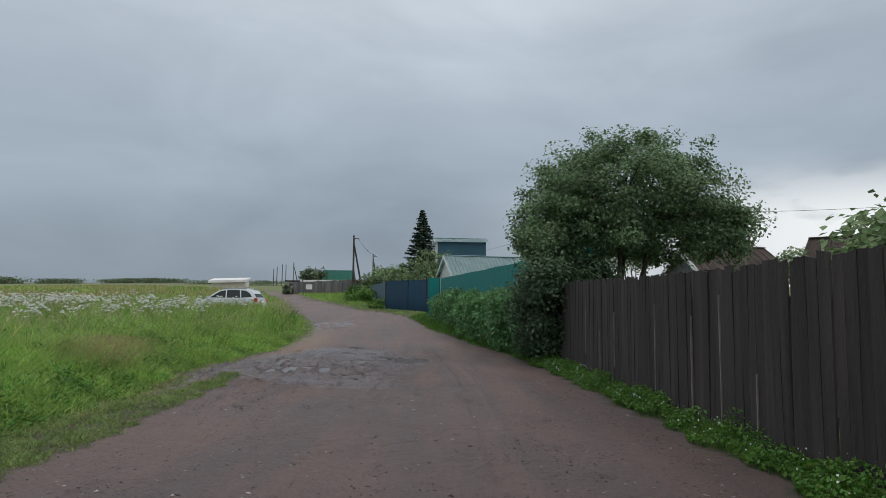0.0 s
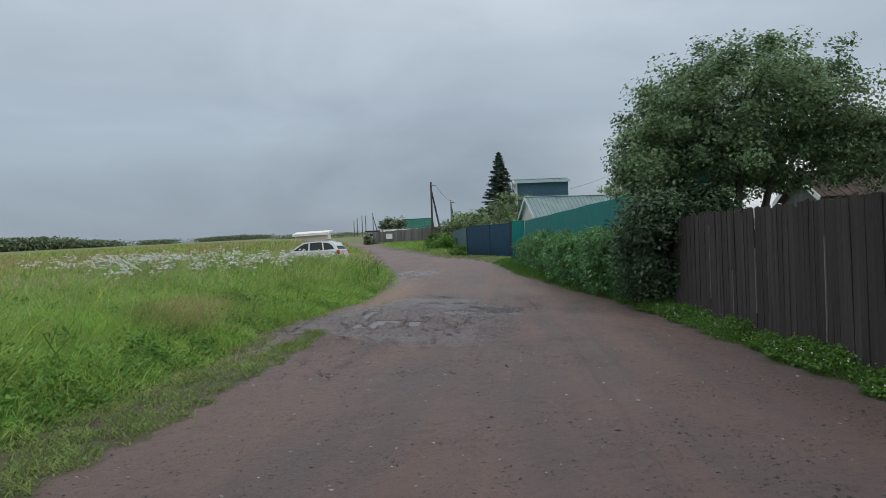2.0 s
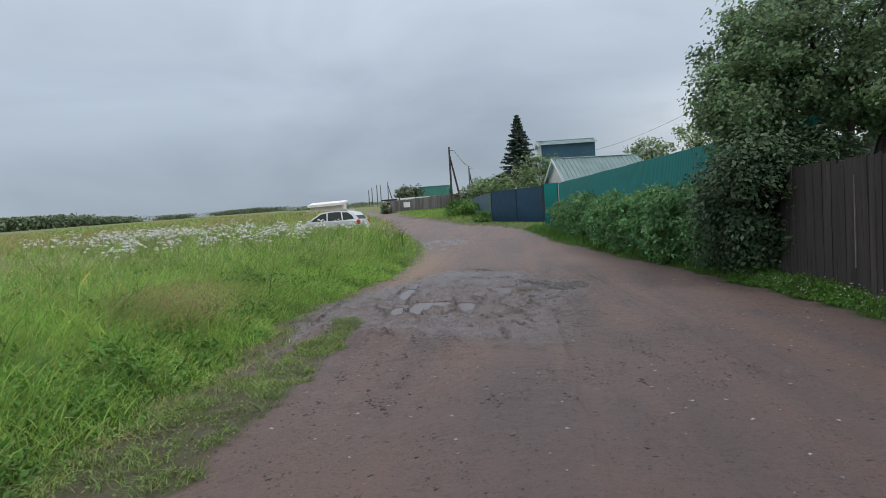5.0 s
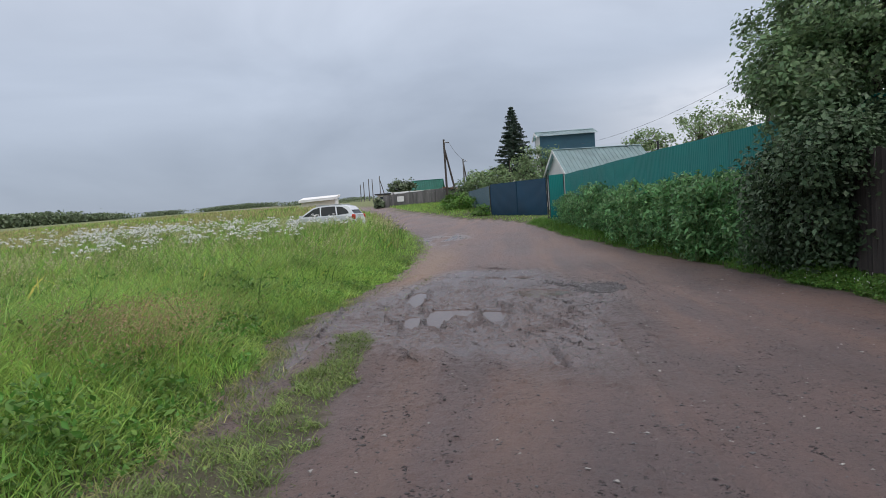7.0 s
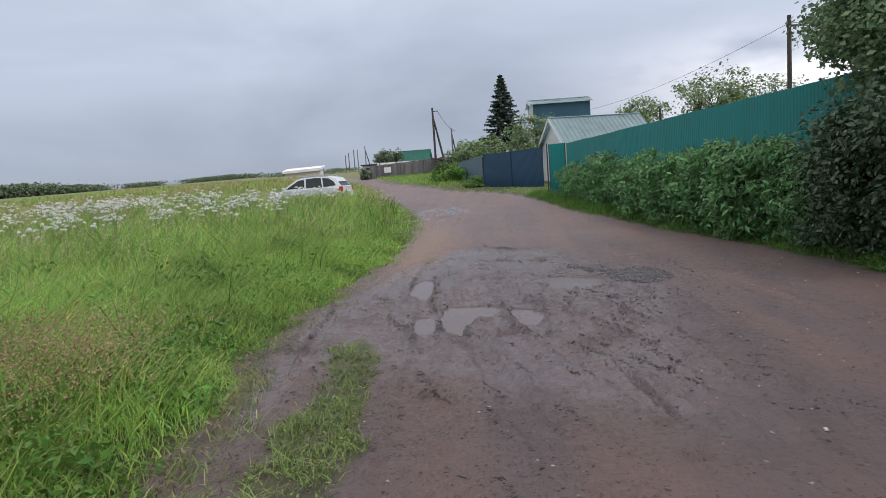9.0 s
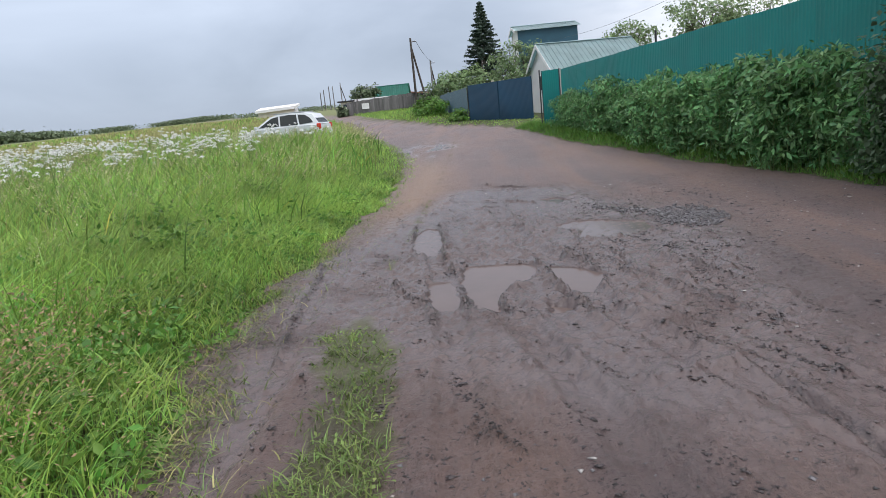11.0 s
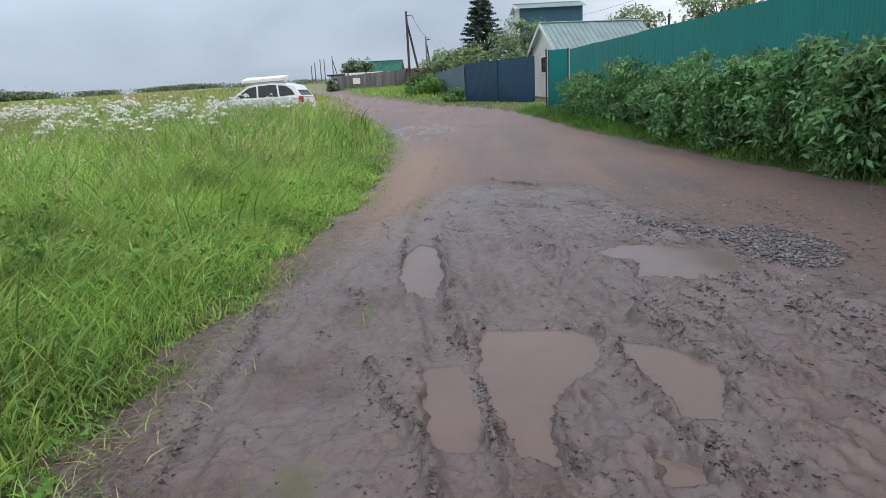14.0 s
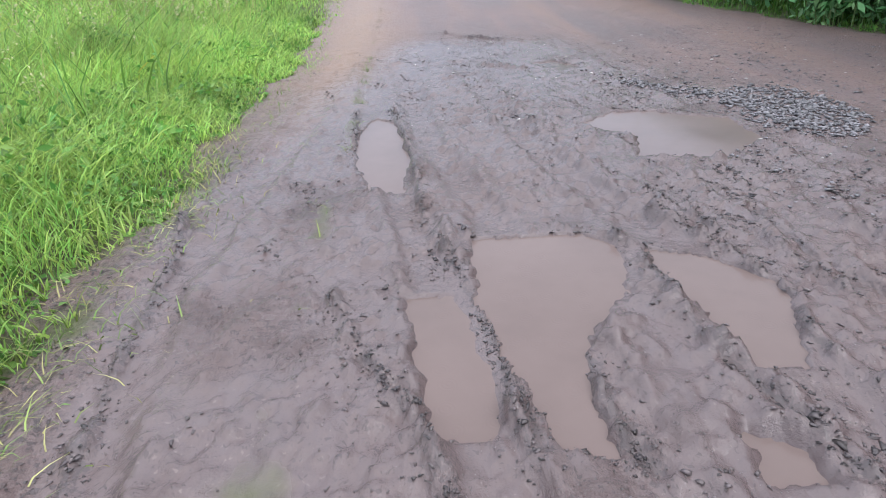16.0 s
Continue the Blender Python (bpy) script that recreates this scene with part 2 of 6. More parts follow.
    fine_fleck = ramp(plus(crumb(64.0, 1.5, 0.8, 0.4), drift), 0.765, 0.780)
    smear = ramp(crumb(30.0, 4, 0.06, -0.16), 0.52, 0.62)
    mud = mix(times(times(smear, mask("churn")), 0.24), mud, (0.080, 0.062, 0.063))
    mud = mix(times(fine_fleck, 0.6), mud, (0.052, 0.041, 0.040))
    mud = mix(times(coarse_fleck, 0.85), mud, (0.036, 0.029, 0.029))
    pale_fleck = ramp(plus(tex(38.0, 3, 0.6), times(tex(1.3, 3), 0.2)), 0.76, 0.80)
    mud = mix(times(pale_fleck, 0.35), mud, (0.30, 0.245, 0.225))
    wet_film = times(ramp(mask("wet"), 0.30, 0.75), ramp(tex(1.15, 4, 0.5), 0.24, 0.46))
    mud = mix(times(wet_film, 0.55), mud, (0.083, 0.062, 0.062))
    turf = mix(ramp(mid, 0.35, 0.65), (0.050, 0.052, 0.022), (0.080, 0.105, 0.030))
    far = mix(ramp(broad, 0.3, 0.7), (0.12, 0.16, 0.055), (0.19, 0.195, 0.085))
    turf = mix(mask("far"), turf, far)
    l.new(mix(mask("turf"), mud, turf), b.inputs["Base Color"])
    wet = n.new("ShaderNodeMapRange")
    wet.inputs["To Min"].default_value, wet.inputs["To Max"].default_value = 0.56, 0.17
    l.new(times(mask("wet"), ramp(mid, 0.25, 0.6)), wet.inputs["Value"])
    # smooth films of standing moisture between the lumps
    film = times(ramp(mask("wet"), 0.30, 0.75), ramp(tex(1.15, 4, 0.5), 0.24, 0.46))
    slick = n.new("ShaderNodeMix")
    l.new(film, slick.inputs["Factor"])
    l.new(wet.outputs[0], slick.inputs["A"])
    slick.inputs["B"].default_value = 0.22
    wet = slick
    tr = n.new("ShaderNodeMix")
    l.new(mask("turf"), tr.inputs["Factor"])
    l.new(wet.outputs["Result"], tr.inputs["A"])
    tr.inputs["B"].default_value = 0.95
    l.new(tr.outputs["Result"], b.inputs["Roughness"])
    h = n.new("ShaderNodeMath")
    h.operation = "ADD"
    l.new(times(fine, 1.2), h.inputs[0])
    l.new(times(grit, 0.5), h.inputs[1])
    # tread marks pressed across the wheel tracks, and coarser lumps everywhere
    axes = n.new("ShaderNodeSeparateXYZ")
    l.new(co.outputs["Object"], axes.inputs[0])
    skew = n.new("ShaderNodeMath")
    skew.operation = "MULTIPLY_ADD"
    l.new(axes.outputs["X"], skew.inputs[0])
    skew.inputs[1].default_value = 0.5
    l.new(axes.outputs["Y"], skew.inputs[2])
    wave = n.new("ShaderNodeMath")
    wave.operation = "SINE"
    l.new(times(skew.outputs[0], 100.0), wave.inputs[0])
    add1 = n.new("ShaderNodeMath")
    add1.operation = "ADD"
    l.new(times(wave.outputs[0], times(mask("tread"), 0.16)), add1.inputs[0])
    l.new(times(mid, 1.3), add1.inputs[1])
    add2 = n.new("ShaderNodeMath")
    add2.operation = "ADD"
    l.new(add1.outputs[0], add2.inputs[0])
    l.new(h.outputs[0], add2.inputs[1])
    h = add2
    rough_crust = n.new("ShaderNodeMath")
    rough_crust.operation = "MULTIPLY_ADD"
    l.new(times(c2h, mask("churn")), rough_crust.inputs[0])
    rough_crust.inputs[1].default_value = 1.6
    l.new(h.outputs[0], rough_crust.inputs[2])
    pits = n.new("ShaderNodeMath")
    pits.operation = "MULTIPLY_ADD"
    l.new(coarse_fleck, pits.inputs[0])
    pits.inputs[1].default_value = 0.5
    l.new(rough_crust.outputs[0], pits.inputs[2])
    h = pits
    bp = n.new("ShaderNodeBump")
    bp.inputs["Strength"].default_value, bp.inputs["Distance"].default_value = 0.9, 0.03
    calm = n.new("ShaderNodeMapRange")
    calm.inputs["To Min"].default_value, calm.inputs["To Max"].default_value = 1.0, 0.28
    l.new(film, calm.inputs["Value"])
    l.new(calm.outputs[0], bp.inputs["Strength"])
    l.new(h.outputs[0], bp.inputs["Height"])
    l.new(bp.outputs[0], b.inputs["Normal"])
    return m


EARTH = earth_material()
WATER = material("muddy_water", (0.120, 0.091, 0.084), 0.09, 0.08, 1.5, 14.0, 0.05, spec=0.22, dist=0.004)


def raindrop_rings(m):
    """Small ring ripples round scattered drops on the water."""
    n, l = m.node_tree.nodes, m.node_tree.links
    b = n["Principled BSDF"]
    b.inputs["IOR"].default_value = 1.33
    co = n.new("ShaderNodeTexCoord")
    v = n.new("ShaderNodeTexVoronoi")
    v.voronoi_dimensions = "2D"
    v.inputs["Scale"].default_value = 7.0
    l.new(co.outputs["Object"], v.inputs["Vector"])
    s = n.new("ShaderNodeMath")
    s.operation = "SINE"
    k = n.new("ShaderNodeMath")
    k.operation = "MULTIPLY"
    k.inputs[1].default_value = 55.0
    l.new(v.outputs["Distance"], k.inputs[0])
    l.new(k.outputs[0], s.inputs[0])
    fade = n.new("ShaderNodeMapRange")
    fade.inputs["From Min"].default_value, fade.inputs["From Max"].default_value = 0.34, 0.20
    l.new(v.outputs["Distance"], fade.inputs["Value"])
    h = n.new("ShaderNodeMath")
    h.operation = "MULTIPLY"
    l.new(s.outputs[0], h.inputs[0])
    l.new(fade.outputs[0], h.inputs[1])
    bp = n.new("ShaderNodeBump")
    bp.inputs["Strength"].default_value, bp.inputs["Distance"].default_value = 0.10, 0.0012
    l.new(h.outputs[0], bp.inputs["Height"])
    l.new(b.inputs["Normal"].links[0].from_socket, bp.inputs["Normal"])
    l.new(bp.outputs[0], b.inputs["Normal"])


raindrop_rings(WATER)
GRASS = leaf_material("meadow_grass", (0.245, 0.400, 0.092), 0.55, 0.5, 0.5)
FRESH = leaf_material("fresh_grass", (0.310, 0.460, 0.115), 0.40, 0.45, 0.5)
STRAW = leaf_material("dry_grass", (0.36, 0.35, 0.15), 0.3, 0.7, 0.3)
WEED = leaf_material("verge_weed", (0.106, 0.228, 0.042), 0.40, 0.5, 0.35)
TRAMPLED = leaf_material("trampled_grass", (0.165, 0.235, 0.072), 0.45, 0.7, 0.25)
TREE_LEAF = leaf_material("cherry_leaf", (0.158, 0.242, 0.122), 0.50, 0.45, 0.45)
DARK_LEAF = leaf_material("lilac_leaf", (0.072, 0.122, 0.062), 0.35, 0.5, 0.25)
RASP_LEAF = leaf_material("raspberry_leaf", (0.134, 0.288, 0.112), 0.50, 0.45, 0.4)
PALE_LEAF = leaf_material("garden_leaf", (0.185, 0.270, 0.125), 0.35, 0.5, 0.3)
NEEDLE = leaf_material("spruce_needle", (0.040, 0.066, 0.046), 0.35, 0.6, 0.1)
# leaves of far woods and bushes, lightened: distance haze put into the colour
FAR_LEAF = leaf_material("far_leaf", (0.135, 0.180, 0.105), 0.3, 0.6, 0.2)
SEED = leaf_material("grass_seed_head", (0.42, 0.42, 0.22), 0.3, 0.7, 0.3)
PLUME = leaf_material("sorrel_plume", (0.36, 0.25, 0.15), 0.25, 0.7, 0.3)
YELLOW = leaf_material("yellowed_leaf", (0.55, 0.50, 0.10), 0.2, 0.5, 0.3)
PETAL = leaf_material("white_petal", (0.86, 0.86, 0.84), 0.08, 0.6, 0.2)
STEM = material("plant_stem", (0.13, 0.19, 0.06), 0.6, 0.2)
BARK = material("grey_bark", (0.085, 0.070, 0.058), 0.9, 0.35, 3, 30, 0.6, stretch=(1, 1, 0.3))
BOARD = material("weathered_board", (0.034, 0.028, 0.027), 0.85, 0.35, 2.2, 26, 0.5, stretch=(3.5, 3.5, 0.22), each=0.18, second=(0.062, 0.051, 0.048))
BOARD_PALE = material("pale_split_wood", (0.22, 0.19, 0.17), 0.85, 0.3, 3, 40, 0.4, stretch=(3, 3, 0.3))
GREY_BOARD = material("grey_board", (0.14, 0.135, 0.135), 0.9, 0.25, 1.2, 12, 0.3, stretch=(3, 3, 0.3), each=0.25)
GREEN_STEEL = material("green_coated_steel", (0.002, 0.122, 0.112), 0.60, 0.10, 0.7, 9, 0.04, each=0.05, spec=0.15)
BLUE_STEEL = material("blue_coated_steel", (0.008, 0.036, 0.066), 0.6, 0.12, 0.7, 9, 0.04, each=0.05, spec=0.2)
TEAL_STEEL = material("teal_coated_steel", (0.014, 0.055, 0.072), 0.6, 0.12, 0.7, 9, 0.04, each=0.08)
BLUE_WALL = material("blue_siding", (0.022, 0.085, 0.125), 0.5, 0.12, 0.8, 10, 0.05)
GREEN_ROOF = material("pale_green_roof", (0.33, 0.46, 0.475), 0.32, 0.10, 0.8, 8, 0.03, each=0.05)
DEEP_ROOF = material("deep_green_roof", (0.02, 0.20, 0.15), 0.45, 0.12, 0.6, 8, 0.03)
BROWN_ROOF = material("brown_roof", (0.115, 0.085, 0.075), 0.8, 0.2, 1.5, 14, 0.2)
WHITE_WALL = material("white_painted_wall", (0.66, 0.66, 0.64), 0.7, 0.08, 0.9, 14, 0.05)
CREAM_WALL = material("cream_panel", (0.60, 0.56, 0.46), 0.7, 0.1, 0.9, 14, 0.05)
WHITE_PAINT = material("white_trim", (0.78, 0.78, 0.77), 0.5, 0.06, 1, 20, 0.02)
DARK_STEEL = material("dark_painted_steel", (0.025, 0.025, 0.028), 0.5, 0.2, 3, 30, 0.05)
POLE_WOOD = material("tarred_pole", (0.060, 0.050, 0.045), 0.9, 0.3, 2, 20, 0.4, stretch=(2, 2, 0.3))
CONCRETE = material("pale_concrete", (0.40, 0.39, 0.37), 0.9, 0.15, 2, 30, 0.2)
RUST = material("rusty_sheet", (0.30, 0.13, 0.09), 0.8, 0.3, 1.5, 20, 0.1)
CAR_PAINT = material("silver_white_paint", (0.62, 0.65, 0.68), 0.22, 0.04, 0.6, 5, 0.0, spec=0.7)
GLASS_DARK = material("car_window", (0.020, 0.026, 0.026), 0.08, 0.1, 1, 4, 0.0, spec=0.35)
TAIL_RED = material("tail_lamp", (0.55, 0.04, 0.03), 0.15, 0.1, 1, 5, 0.0)
RUBBER = material("rubber", (0.018, 0.018, 0.019), 0.85, 0.2, 4, 40, 0.1)
ALLOY = material("alloy", (0.45, 0.46, 0.47), 0.35, 0.1, 4, 40, 0.02, metal=0.9)
PALE_STONE = material("pale_stone", (0.34, 0.325, 0.31), 0.6, 0.3, 9, 60, 0.3, island=0.3)
STONE = material("crushed_stone", (0.105, 0.100, 0.106), 0.5, 0.3, 9, 60, 0.3, island=0.5)
CLOD = material("mud_clod", (0.070, 0.056, 0.056), 0.55, 0.3, 9, 60, 0.4, island=0.35)
TORN = material("torn_wet_mud", (0.040, 0.032, 0.033), 0.5, 0.35, 9, 60, 0.5, island=0.4)
PANE = material("window_pane", (0.03, 0.04, 0.05), 0.08, 0.1, 1, 4, 0.0)

# ---- mesh helpers ----


def part(name, bm, mat, parent=None, label="", smooth=False):
    """Links a bmesh as one mesh object, under parent if given."""
    me = bpy.data.meshes.new(name)
    bm.to_mesh(me)
    bm.free()
    me.materials.append(mat)
    if smooth:
        me.shade_smooth()
    ob = new(name, me)
    ob.parent = parent
    return tagged(ob, label)


def shared(name, me, parent, m):
    ob = new(name, me)
    ob.parent = parent
    ob.matrix_basis = m
    return ob


def empty(name, m, label, category, group="", kind=""):
    ob = new(name)
    ob.matrix_basis = m
    return tagged(ob, label, category, group, kind)


def tri_mesh(name, verts, tris, mat, smooth=False):
    """One mesh from arrays of places (n, 3) and triangles (m, 3)."""
    me = bpy.data.meshes.new(name)
    verts, tris = np.asarray(verts, np.float32), np.asarray(tris, np.int32)
    me.vertices.add(len(verts))
    me.vertices.foreach_set("co", verts.ravel())
    me.loops.add(tris.size)
    me.loops.foreach_set("vertex_index", tris.ravel())
    me.polygons.add(len(tris))
    me.polygons.foreach_set("loop_start", np.arange(0, tris.size, 3, dtype=np.int32))
    me.polygons.foreach_set("loop_total", np.full(len(tris), 3, np.int32))
    me.update(calc_edges=True)
    me.materials.append(mat)
    if smooth:
        me.shade_smooth()
    return me


def box(bm, a, b, bevel=0.0):
    """A box between two corners, with bevelled edges."""
    a, b = Vector(a), Vector(b)
    r = bmesh.ops.create_cube(bm, size=1)
    bmesh.ops.transform(bm, verts=r["verts"], matrix=Matrix.Translation((a + b) / 2) @ Matrix.Diagonal((*[max(1e-4, abs(v)) for v in b - a], 1)))
    if bevel:
        edges = list({ed for v in r["verts"] for ed in v.link_edges})
        bmesh.ops.bevel(bm, geom=edges, offset=bevel, segments=1, affect="EDGES")
    return bm


def boxed(a, b, bevel=0.01):
    return box(bmesh.new(), a, b, bevel)


def rod(bm, p, q, r0, r1=None, n=8):
    """A tapered round bar from p to q."""
    p, q = Vector(p), Vector(q)
    r1 = r0 if r1 is None else r1
    m = Matrix.Translation((p + q) / 2) @ (q - p).to_track_quat("Z", "Y").to_matrix().to_4x4()
    bmesh.ops.create_cone(bm, cap_ends=True, segments=n, radius1=r0, radius2=r1, depth=(q - p).length, matrix=m)
    return bm


def limb(bm, pts, radii, n=7):
    """A bent tapering limb through points."""
    rings = []
    for i, p in enumerate(pts):
        d = Vector(pts[min(i + 1, len(pts) - 1)]) - Vector(pts[max(i - 1, 0)])
        q = d.to_track_quat("Z", "Y")
        rings.append([bm.verts.new(Vector(p) + q @ Vector((math.cos(2 * math.pi * k / n) * radii[i], math.sin(2 * math.pi * k / n) * radii[i], 0))) for k in range(n)])
    for a, b in zip(rings, rings[1:]):
        for k in range(n):
            bm.faces.new((a[k], a[(k + 1) % n], b[(k + 1) % n], b[k]))
    bm.faces.new(rings[-1])
    bm.faces.new(rings[0][::-1])
    return bm


# ---- terrain ----
PROFILE_Y = [-300, -60, -30, 0, 14, 20, 25, 33, 42, 56, 95, 200, 600, 1600]
PROFILE_Z = [2.0, 1.2, 0.70, 0.0, -0.35, -0.48, -0.50, -0.20, 0.15, 0.45, 2.35, 6.0, 18.5, 46.0]
FIELD_Y = [-60, 0, 5.4, 9.5, 13.0, 15.6, 19, 24, 30, 34.5, 52, 58, 88, 100, 140, 300]
FIELD_X = [-4.0, -4.15, -4.25, -4.55, -5.2, -5.62, -5.6, -5.5, -5.7, -6.4, -10.8, -12.2, -21.8, -28, -55, -160]
RIGHT_Y = [-60, 0, 5, 10, 15.4, 18.4, 22.9, 26.2, 30.5, 32.5, 44, 51, 54.4, 64, 74, 104, 140, 300]
RIGHT_X = [2.85, 2.9, 2.93, 3.0, 3.04, 2.98, 2.75, 1.9, 1.0, 0.3, -1.45, -3.4, -5.7, -9.0, -13, -23, -48, -152]


def smooth_interp(y, ys, zs, w):
    return sum(np.interp(y + o * w, ys, zs) for o in (-1, -0.5, 0, 0.5, 1)) / 5


def field_edge(y):
    return smooth_interp(y, FIELD_Y, FIELD_X, 0.8) + 0.10 * np.sin(y * 1.9) * np.cos(y * 0.7) + 0.05 * np.sin(y * 5.3)


def right_edge(y):
    return smooth_interp(y, RIGHT_Y, RIGHT_X, 0.8) + 0.07 * np.sin(y * 2.3 + 1) + 0.04 * np.sin(y * 6.1)


def base_z(x, y):
    """Height of the land without the road's small relief."""
    x, y = np.asarray(x, float), np.asarray(y, float)
    z = smooth_interp(y, PROFILE_Y, PROFILE_Z, np.clip(np.abs(y) * 0.1, 1.5, 60))
    z = z - 0.010 * np.clip(x, -4, 4) + 0.009 * (np.clip(x, -1500, -8) + 8)
    z = z + 0.38 * np.clip((field_edge(y) - x) / 4.0, 0, 1)
    bank = np.clip((x - right_edge(y)) / 0.6, 0, 1)
    return z + 0.10 * bank * bank * (3 - 2 * bank)


def ground_at(x, y):
    return float(base_z(x, y))


def lattice_noise(x, y, seed):
    """Smooth value noise on a unit lattice."""
    xi, yi = np.floor(x).astype(np.int64), np.floor(y).astype(np.int64)
    fx, fy = x - xi, y - yi
    fx, fy = fx * fx * (3 - 2 * fx), fy * fy * (3 - 2 * fy)

    def h(a, b):
        k = (a * 374761393 + b * 668265263 + seed * 1442695041) & 0xFFFFFFFF
        k = ((k ^ (k >> 13)) * 1274126177) & 0xFFFFFFFF
        return ((k ^ (k >> 16)) & 0xFFFF) / 65535.0

    a, b, c, d = h(xi, yi), h(xi + 1, yi), h(xi, yi + 1), h(xi + 1, yi + 1)
    return (a * (1 - fx) + b * fx) * (1 - fy) + (c * (1 - fx) + d * fx) * fy


def fractal(x, y, seed, octaves=3):
    return sum(lattice_noise(x * 2**k, y * 2**k, seed + k) * 0.5 ** (k + 1) for k in range(octaves)) / (1 - 0.5**octaves)


def poly_depth(x, y, poly):
    """Distance inside a closed outline (negative outside)."""
    d = np.full(x.shape, 1e9)
    inside = np.zeros(x.shape, bool)
    for (ax, ay), (bx, by) in zip(poly, poly[1:] + poly[:1]):
        ex, ey = bx - ax, by - ay
        t = np.clip(((x - ax) * ex + (y - ay) * ey) / (ex * ex + ey * ey), 0, 1)
        d = np.minimum(d, np.hypot(x - ax - t * ex, y - ay - t * ey))
        inside ^= ((ay > y) != (by > y)) & (x < (bx - ax) * (y - ay) / (by - ay + 1e-12) + ax)
    return np.where(inside, d, -d)


def line_dist(x, y, pts):
    d = np.full(x.shape, 1e9)
    for (ax, ay), (bx, by) in zip(pts, pts[1:]):
        ex, ey = bx - ax, by - ay
        t = np.clip(((x - ax) * ex + (y - ay) * ey) / (ex * ex + ey * ey), 0, 1)
        d = np.minimum(d, np.hypot(x - ax - t * ex, y - ay - t * ey))
    return d


# outlines of the standing water, in plan
PUDDLES = [
    [(-3.92, 15.85), (-3.45, 15.84), (-3.50, 15.40), (-3.58, 14.92), (-3.80, 14.92), (-3.87, 15.3)],
    [(-3.56, 16.42), (-2.95, 16.38), (-2.80, 16.2), (-2.90, 15.76), (-3.20, 15.36), (-3.24, 14.78), (-3.44, 14.86), (-3.50, 15.3), (-3.58, 15.8)],
    [(-2.68, 16.15), (-2.40, 16.0), (-2.20, 15.76), (-2.42, 15.14), (-2.60, 15.14), (-2.64, 15.62)],
    [(-2.82, 14.84), (-2.72, 14.85), (-2.65, 14.75), (-2.67, 14.60), (-2.84, 14.64)],
    [(-2.38, 18.70), (-2.0, 19.0), (-1.62, 18.90), (-1.12, 18.55), (-1.12, 18.0), (-1.62, 17.56), (-2.2, 17.70), (-2.05, 18.2)],
    [(-4.27, 17.9), (-4.31, 18.6), (-4.20, 19.3), (-4.0, 19.0), (-3.87, 17.9), (-3.90, 17.3), (-4.14, 17.3)],
    [(-2.25, 21.7), (-1.95, 21.75), (-1.75, 21.3), (-2.0, 21.15)],
]
# ridges squeezed up beside wheel ruts, and the grooves themselves
RIDGES = [
    [(-3.70, 16.30), (-3.62, 15.93), (-3.58, 15.58), (-3.54, 15.2), (-3.51, 14.72)],
    [(-2.73, 16.02), (-2.72, 15.74), (-2.73, 15.5), (-2.70, 15.28)],
    [(-3.22, 15.33), (-3.22, 15.02), (-3.18, 14.7)],
    [(-4.24, 15.87), (-4.10, 15.47), (-3.98, 15.2), (-3.86, 15.0), (-3.79, 14.7), (-3.74, 14.4)],
    [(-3.06, 16.52), (-2.94, 16.39), (-2.83, 16.34), (-2.77, 16.2)],
    [(-4.37, 19.44), (-4.32, 18.42), (-4.20, 17.64)],
    [(-4.01, 19.35), (-3.89, 18.34), (-3.83, 17.5), (-3.79, 16.64), (-3.70, 16.30)],
    [(-2.47, 16.66), (-2.38, 16.3), (-2.28, 16.0), (-2.20, 15.6)],
    [(-2.04, 16.29), (-2.02, 15.9), (-1.98, 15.5)],
]
SIDE_RIDGES = [
    [(-2.29, 16.56), (-2.25, 16.4), (-2.22, 16.25)],
    [(-2.28, 15.47), (-2.31, 15.3), (-2.24, 15.0)],
    [(-5.31, 17.12), (-5.14, 16.4), (-5.08, 15.6), (-4.99, 14.9), (-4.8, 13.8)],
    [(-3.35, 24.6), (-2.96, 24.07), (-2.4, 23.7)],
    [(-2.90, 21.7), (-2.66, 21.5), (-2.42, 21.4)],
    [(-3.45, 12.75), (-3.33, 12.62), (-3.2, 12.45)],
    [(-1.55, 16.4), (-1.3, 15.7), (-1.12, 15.1)],
    [(-1.75, 15.3), (-1.5, 14.6), (-1.35, 14.0)],
]
RIDGES += SIDE_RIDGES
GROOVES = [
    [(-2.69, 15.22), (-2.65, 15.03), (-2.61, 14.85), (-2.58, 14.62), (-2.5, 14.4)],
    [(-1.82, 13.4), (-1.75, 12.8), (-1.66, 12.1)],
    [(-3.56, 15.6), (-3.49, 15.1), (-3.47, 14.8)],
    [(-4.09, 15.38), (-3.99, 15.22), (-3.92, 15.15)],
    [(-1.9, 16.6), (-1.9, 15.94), (-1.82, 15.59)],
    [(-3.19, 15.25), (-3.19, 14.95), (-3.15, 14.7)],
]
# the low ground that stays soaked, in plan
SOAKED = [(-4.57, 19.9), (-3.6, 23.6), (-1.9, 23.2), (-0.4, 18.6), (-0.75, 14.6), (-1.6, 12.0), (-2.5, 12.9), (-3.9, 13.9), (-4.8, 13.9), (-5.2, 16.0), (-5.0, 18.4)]
